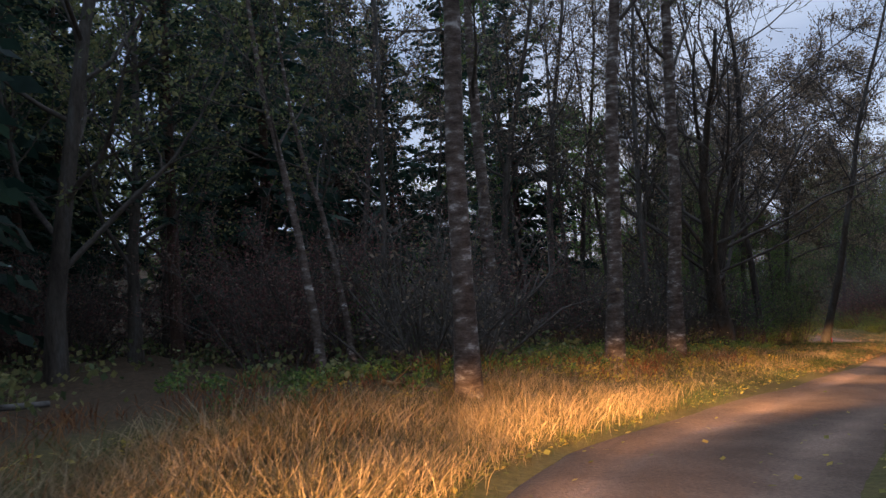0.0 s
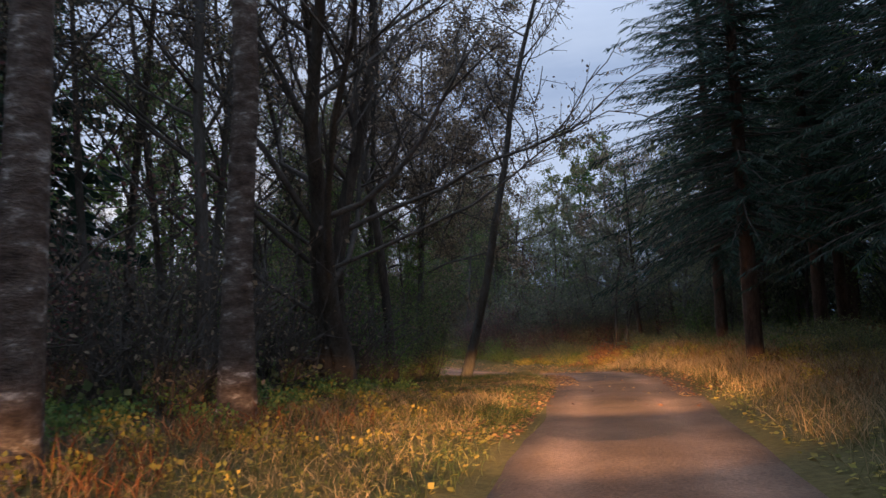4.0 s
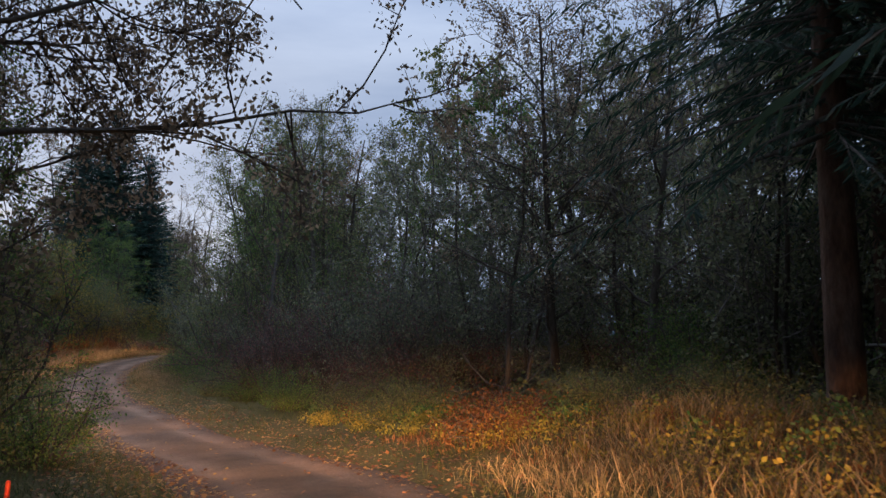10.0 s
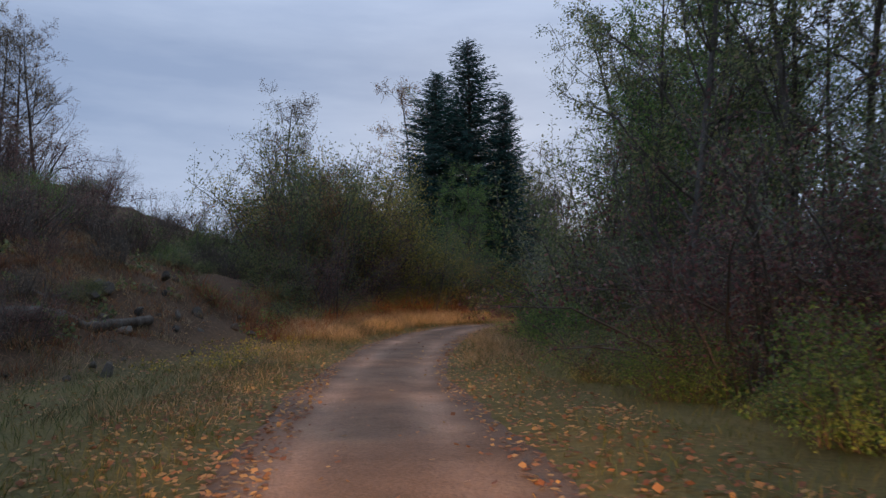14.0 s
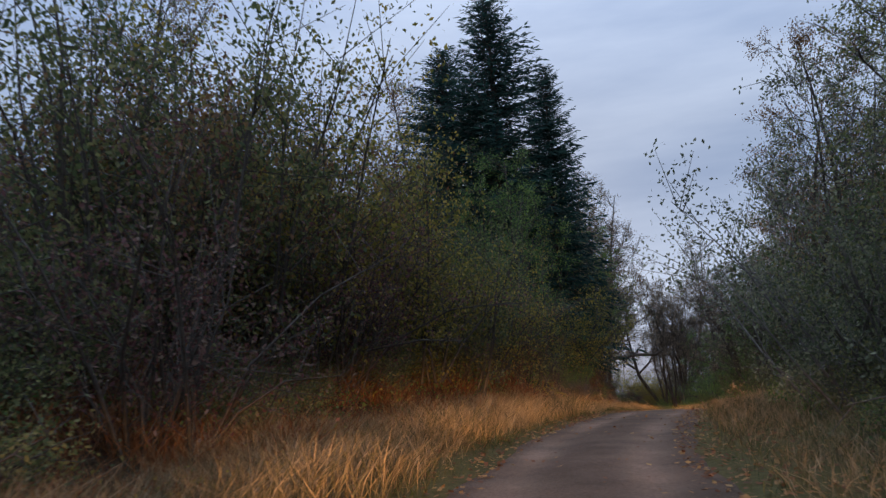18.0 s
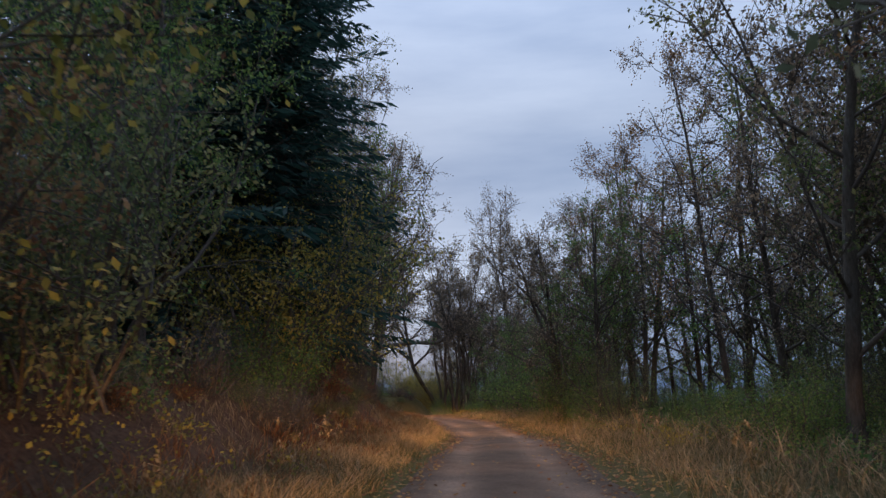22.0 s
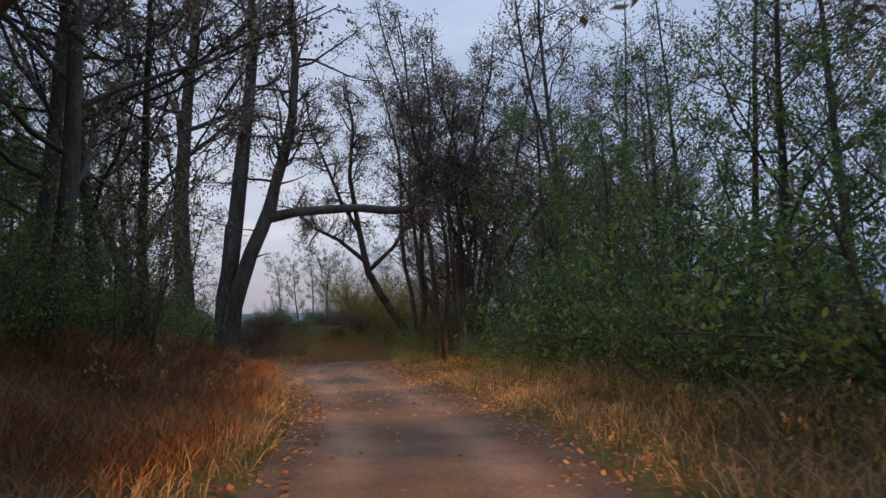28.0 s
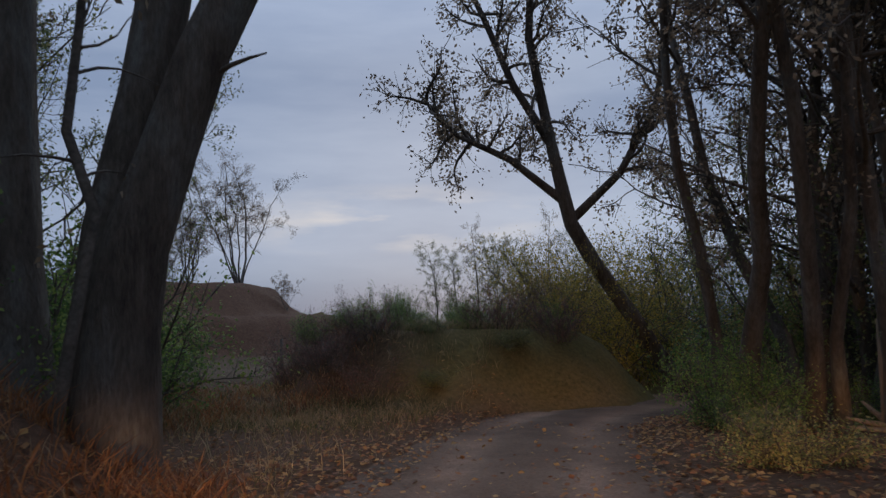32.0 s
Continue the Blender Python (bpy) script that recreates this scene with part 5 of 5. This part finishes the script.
def low_plants(name, label, strips, material, seed, size=0.09):
    """Knee-high leafy growth: rounded clumps of single leaves."""
    g = np.random.default_rng(seed)
    out = []
    for hours, offs, n, each, h, power in strips:
        x, y = scatter(hours, offs, n, g, power)
        keep = np.array([np.hypot(LINE[:, 0] - a, LINE[:, 1] - b).min() > 1.9 for a, b in zip(x, y)])
        x, y = x[keep], y[keep]
        z = heights(x, y)
        r = g.uniform(0.6, 1.2, len(x)) * h
        q = g.normal(size=(len(x), each, 3))
        q /= np.linalg.norm(q, axis=2)[..., None]
        q *= g.uniform(0.55, 1.0, (len(x), each, 1))
        q[..., 2] = np.abs(q[..., 2])
        pts = np.stack([x, y, z], 1)[:, None] + q * (r[:, None, None] * np.array([0.85, 0.85, 1.0]))
        out.append(pts.reshape(-1, 3))
    me = leaves_mesh(name, np.concatenate(out), size, g, material, droop=0.1, thin=0.75)
    return tagged(new(name, me), label, "undergrowth", kind="stuff")


def litter(name, label, strips, material, seed, size=0.07):
    """Fallen leaves lying flat."""
    g = np.random.default_rng(seed)
    out = []
    for hours, offs, n, power in strips:
        x, y = scatter(hours, offs, n, g, power)
        d, off, zr, t = (np.concatenate(c) for c in zip(*[along(x[k:k + 5000], y[k:k + 5000]) for k in range(0, n, 5000)]))
        z = np.where(np.abs(off) < 1.5, zr + 0.015, heights(x, y) + 0.02) + g.uniform(0, 0.03, n)
        out.append(np.stack([x, y, z], 1))
    p = np.concatenate(out)
    n = len(p)
    a = g.uniform(0, 6.28, n)
    s = size * g.uniform(0.6, 1.4, (n, 1))
    d = np.stack([np.cos(a), np.sin(a), g.normal(0, 0.22, n)], 1)
    c = np.stack([-np.sin(a), np.cos(a), g.normal(0, 0.3, n)], 1) * 0.4
    v = np.stack([p, p + s * (0.5 * d + c), p + s * d, p + s * (0.45 * d - c)], 1).reshape(-1, 3)
    me = mesh_of(name, v, np.arange(4 * n).reshape(-1, 4), material)
    return tagged(new(name, me), label, "leaves", kind="stuff")


blades("straw_grass", "tall dry straw-coloured grass on the verges", [
    ((-1, 4.5), (1.9, 4.4), 2600, 13, 0.5, 1.1), ((4, 8.5), (2.2, 5.0), 900, 9, 0.3, 1.0), ((4, 12.5), (-5.5, -1.9), 1500, 10, 0.55, 1.0), ((8.5, 13), (-8, -3), 900, 9, 0.5, 1.0),
    ((18.3, 22.5), (1.9, 4.6), 2100, 14, 0.72, 0.8), ((15.5, 18.3), (1.9, 4.2), 500, 8, 0.3, 1.0), ((22.5, 28.5), (1.9, 3.7), 2300, 11, 0.4, 1.0), ((28.5, 31), (1.9, 4.8), 700, 11, 0.45, 1.0), ((17, 31.5), (-4.4, -1.9), 3000, 9, 0.42, 1.0), ((29.5, 36), (1.9, 14), 1800, 8, 0.4, 1.0),
    ((23, 31), (-5.2, -3.2), 600, 12, 0.75, 1.0), ((33, 36), (6, 26), 1200, 8, 0.35, 1.0), ((34.6, 38), (2.2, 8.5), 1500, 9, 0.38, 1.0), ((14.2, 18.6), (6.0, 14), 2600, 9, 0.34, 1.0), ((23.6, 28.4), (3.4, 7.4), 1700, 10, 0.34, 1.0), ((13.5, 20), (8.5, 28), 5200, 8, 0.32, 1.0)], M_STRAW, 201)
blades("green_grass", "short green grass beside the track", [
    ((-3, 8), (1.7, 5.5), 2200, 9, 0.26, 1.3), ((3, 16), (-6, -1.7), 2000, 8, 0.26, 1.2), ((7, 10.5), (1.7, 6), 1500, 8, 0.2, 1.0), ((10.5, 17), (1.8, 8), 2600, 8, 0.22, 1.2), ((17, 31), (1.7, 4), 1800, 7, 0.26, 1.4), ((16, 32), (-6, -1.7), 2600, 7, 0.3, 1.0),
    ((13, 17), (7, 20), 1200, 8, 0.35, 1.0), ((34.6, 38), (2.2, 9), 1800, 8, 0.3, 1.0)], M_GRASS, 202)
blades("bracken", "rust-brown dead bracken on the bank", [
    ((18.2, 23), (3.4, 7.0), 1000, 14, 0.75, 1.0), ((22.5, 28.5), (2.6, 4.4), 300, 14, 0.4, 1.0), ((-2, 7), (3.5, 7), 420, 12, 0.4, 1.0), ((6, 12), (-7.5, -3.5), 500, 12, 0.4, 1.0), ((29, 33.5), (2.2, 5.5), 1500, 13, 0.5, 1.0), ((9, 13.5), (-6.2, -3.0), 700, 12, 0.34, 1.0),
    ((33, 36), (5, 12), 500, 12, 0.45, 1.0), ((14.2, 18.6), (6.4, 16), 3800, 9, 0.3, 1.0)], M_BRACKEN, 203, wide=0.024)
low_plants("bramble", "low bramble with green and yellow leaves", [
    ((2.5, 9), (4.6, 8.0), 150, 120, 0.4, 1.0), ((9.5, 16), (-7.5, -4.2), 220, 80, 0.42, 0.9), ((16.5, 32), (-7, -3.6), 420, 60, 0.6, 0.9), ((18, 26), (4.8, 7.0), 140, 70, 0.7, 1.0)], M_GREEN, 211, size=0.06)
low_plants("yellow_weeds", "yellowing weeds on the verge", [
    ((2.5, 8.5), (2.8, 5.5), 110, 60, 0.26, 1.0), ((8.5, 14.5), (-6.8, -3.4), 420, 90, 0.36, 1.0), ((16.5, 24), (3.0, 5.0), 130, 40, 0.5, 1.0), ((24, 33), (-6.0, -3.2), 240, 50, 0.5, 1.0)], M_YELLOW, 212, size=0.055)
low_plants("dark_undergrowth", "dark undergrowth beneath the trees", [
    ((2, 9), (6, 20), 400, 36, 0.7, 1.0), ((3, 13), (-16, -6), 400, 36, 0.7, 1.0), ((25, 33), (5.5, 12), 300, 40, 0.6, 1.0), ((12, 33), (-14, -6.5), 560, 36, 0.8, 1.0), ((14.4, 18.4), (7.0, 16), 150, 36, 0.4, 1.0)], M_OLIVE, 213, size=0.12)
litter("fallen_leaves", "fallen orange and brown leaves at the edges of the track", [
    ((9.5, 17), (1.0, 3.4), 9000, 1.2), ((8.5, 32), (-3.4, -1.1), 20000, 1.0), ((17, 34), (1.2, 3.4), 11000, 1.1), ((12.5, 18), (4, 18), 15000, 1.0), ((24, 34), (-2.0, 2.0), 900, 1.0), ((29.5, 36), (1.2, 7), 12000, 1.2), ((31, 36), (-4.5, -1.4), 6000, 1.0),
    ((8, 24), (-1.6, 1.6), 1200, 1.0), ((6.8, 10.5), (1.5, 6.5), 9000, 1.0), ((30, 35.5), (-2.6, 2.6), 3000, 1.0)], M_LITTER, 221)
litter("yellow_leaves", "fallen yellow leaves on the grass", [((1.5, 8), (1.7, 5.0), 5200, 1.0), ((3, 9), (-3.6, -1.6), 1800, 1.0), ((-2, 6), (-1.7, 1.7), 160, 1.0)], M_YELLOW, 222)


# ---- stones, wood and marks ----
def rough_stone(seed):
    """A block of broken stone: a ball of few faces, cut by random planes and pushed about."""
    rng = np.random.default_rng(seed)
    bm = bmesh.new()
    bmesh.ops.create_icosphere(bm, subdivisions=2, radius=1.0)
    for v in bm.verts:
        v.co *= 1 + rng.normal() * 0.06
    for _ in range(6):
        n = Vector(rng.normal(size=3)).normalized()
        d = rng.uniform(0.5, 0.8)
        for v in bm.verts:
            k = v.co.dot(n) - d
            if k > 0:
                v.co -= n * k
    me = bpy.data.meshes.new("stone")
    bm.to_mesh(me)
    bm.free()
    me.materials.append(M_STONE)
    return me


STONES = [rough_stone(300 + k) for k in range(6)]
g = np.random.default_rng(310)
for k in range(64):
    hour = g.uniform(16.3, 18.6) if k < 46 else g.uniform(15.3, 16.6)
    off = g.uniform(5.2, 8.4) if k < 46 else g.uniform(6.5, 8.8)
    x, y = side_of_road(hour, off)
    s = g.uniform(0.08, 0.24) if k < 46 else g.uniform(0.06, 0.12)
    ob = tagged(new("boulder", STONES[k % 6]), "rough grey boulder at the foot of the bank", "stone", "boulders at the foot of the bank")
    ob.matrix_basis = pose(x, y, foot(x, y, -0.25 * s) + (0.35 * s if k % 3 == 0 else 0), g.uniform(0, 360), g.uniform(0, 360), g.uniform(0, 360)) @ Matrix.Diagonal((s * g.uniform(0.9, 1.5), s, s * g.uniform(0.6, 0.9), 1))


def log(name, label, hour, off, long, radius, turn, seed, material=None, at=None):
    """A fallen trunk with broken ends and a few stubs, lying on the ground."""
    rng = np.random.default_rng(seed)
    x, y = at or side_of_road(hour, off)
    w = Wood()
    a = radians(turn)
    pts = []
    for u in np.linspace(-0.5, 0.5, 9):
        px, py = x + u * long * math.cos(a), y + u * long * math.sin(a)
        pts.append((px - x + rng.normal() * 0.03, py - y + rng.normal() * 0.03, foot(px, py, -radius * 0.8) - foot(x, y, 0)))
    w.tube(pts, radius * np.linspace(1.1, 0.7, 9), 9)
    root = tagged(new(name), label, "log", "fallen wood")
    root.matrix_basis = pose(x, y, foot(x, y, 0))
    part("trunk", w.mesh("trunk", material or M_POST), root)
    for k in range(4):
        s = Wood()
        p = np.array(pts[1 + 2 * k])
        s.tube(crooked(rng, p, rng.normal(size=3) + (0, 0, 1.2), rng.uniform(0.25, 0.8), 3, 0.15), (radius * 0.35, radius * 0.25, radius * 0.18, 0.01), 5)
        part("stub", s.mesh("stub", material or M_POST), root)
    return root


log("fallen_log", "long dark log lying at the foot of the slope", 0, 0, 6.4, 0.19, 106, 406, M_BARK, at=(-23.4, 39.4))
log("fallen_log", "grey weathered log lying across the slope", 16.4, 9.6, 6.0, 0.13, 118, 401)
log("fallen_log", "grey weathered log lying across the slope", 17.0, 9.0, 3.6, 0.10, 100, 402)
log("fallen_log", "grey weathered log lying across the slope", 16.0, 10.8, 4.0, 0.09, 140, 403)
log("fallen_branch", "pale bare branch lying among the trees", 2.0, 9.5, 4.2, 0.06, 60, 404, M_TWIG_PALE)
log("fallen_branch", "pale bare branch lying among the trees", 3.4, 4.6, 2.0, 0.04, 20, 405, M_STRAW)


def fence_post(x, y, high):
    w = Wood()
    w.tube([(0, 0, -0.2), (0.01, 0, 0.4), (0.0, 0.01, high - 0.03), (0.0, 0.01, high)], (0.07, 0.065, 0.06, 0.045), 8)
    root = tagged(new("fence_post"), "weathered wooden fence post in dry grass", "post")
    root.matrix_basis = pose(x, y, foot(x, y, 0))
    part("shaft", w.mesh("shaft", M_POST), root)
    return root


fence_post(-61.1, 147.6, 1.15)


def half_barked(x, y):
    """A tall tree whose bark is gone from the lower trunk, split wood at its foot."""
    rng = np.random.default_rng(420)
    root = put(broadleaf("half_barked_tree", "tall tree with pale bare wood low on its trunk", 47, 13, 0.17, M_BROWN, fork=0.3, limbs=16, spread=0.34, per_twig=14, size=0.1, subs=6, twigs=5), x, y)
    w = Wood()
    w.tube([(0, 0, -0.2), (0.0, 0, 0.5), (0.0, 0, 1.2), (0.0, 0.0, 1.7), (0.0, 0.0, 1.9)], (0.25, 0.205, 0.195, 0.185, 0.12), 10)
    part("bare_wood", w.mesh("bare_wood", M_SNAG), root, "pale bare wood")
    for k in range(5):
        c = Wood()
        c.tube(crooked(rng, (rng.normal() * 0.1, rng.normal() * 0.1, 0.1), (rng.normal(), rng.normal(), 0.25), rng.uniform(0.4, 0.9), 3, 0.1), (0.06, 0.05, 0.04, 0.02), 5)
        part("splinter", c.mesh("splinter", M_SNAG), root)
    return root


half_barked(-41.87, 138.2)


def marker(x, y):
    """A short red plastic marker stake."""
    root = tagged(new("marker_stake"), "short red plastic marker stake at the track's edge", "marker")
    root.matrix_basis = pose(x, y, foot(x, y, 0), 0, 4, 0)
    w = Wood()
    w.tube([(0, 0, -0.1), (0, 0, 0.36), (0, 0, 0.38)], (0.028, 0.028, 0.02), 8)
    part("stake", w.mesh("stake", M_MARK), root)
    return root


marker(-5.9, 21.3)


def dead_limb(x, y):
    """A broken pale limb stuck in the ground, forked at its top."""
    root = tagged(new("dead_branch"), "broken pale branch leaning out of the undergrowth", "branch", "fallen wood")
    root.matrix_basis = pose(x, y, foot(x, y, 0))
    w = Wood()
    w.tube([(0, 0, -0.15), (-0.08, -0.05, 0.3), (-0.22, -0.12, 0.62), (-0.36, -0.2, 0.85)], (0.045, 0.042, 0.035, 0.02), 7)
    part("limb", w.mesh("limb", M_TWIG_PALE), root)
    f = Wood()
    f.tube([(-0.22, -0.12, 0.62), (-0.16, -0.1, 0.8), (-0.2, -0.1, 1.0)], (0.025, 0.018, 0.008), 6)
    part("fork", f.mesh("fork", M_TWIG_PALE), root)
    return root


dead_limb(-47.6, 126.4)


def dry_stalk(seed, high):
    """A tall dead weed: one stalk, side stalks, and curled seed heads and leaves."""
    rng = np.random.default_rng(seed)
    root = tagged(new("dry_weed"), "tall dead weed with curled straw-coloured leaves", "weed", "dead weeds on the verge")
    w = Wood()
    line = crooked(rng, (0, 0, -0.05), (rng.normal() * 0.15, rng.normal() * 0.15, 1), high, 5, 0.08)
    w.tube(line, np.linspace(0.011, 0.004, 6), 5)
    tips = []
    for _ in range(9):
        j = rng.uniform(1.2, 4.95)
        q = line[int(j)] + (line[int(j) + 1] - line[int(j)]) * (j % 1)
        side = crooked(rng, q, rng.normal(size=3) + (0, 0, 0.8), high * rng.uniform(0.1, 0.28), 2, 0.2)
        w.tube(side, (0.006, 0.004, 0.003), 4)
        tips.extend(side[-1] + rng.normal(size=(7, 3)) * 0.035)
    part("stalk", w.mesh("stalk", M_STRAW), root, "", "stuff")
    part("leaf", leaves_mesh("leaf", np.array(tips), 0.075, rng, M_STRAW, droop=0.5), root, "", "stuff")
    return root


WEEDS = [dry_stalk(500 + k, h) for k, h in enumerate((1.0, 0.8, 1.15))]
g = np.random.default_rng(510)
for k in range(34):
    hour = g.uniform(22.0, 31.0)
    x, y = side_of_road(hour, g.choice((-1, 1)) * g.uniform(2.6, 4.4))
    if k < 3:
        stand(WEEDS[k], x, y, g.uniform(0, 360), 1.0)
    else:
        more(WEEDS[k % 3], x, y, g.uniform(0, 360), g.uniform(0.7, 1.1))
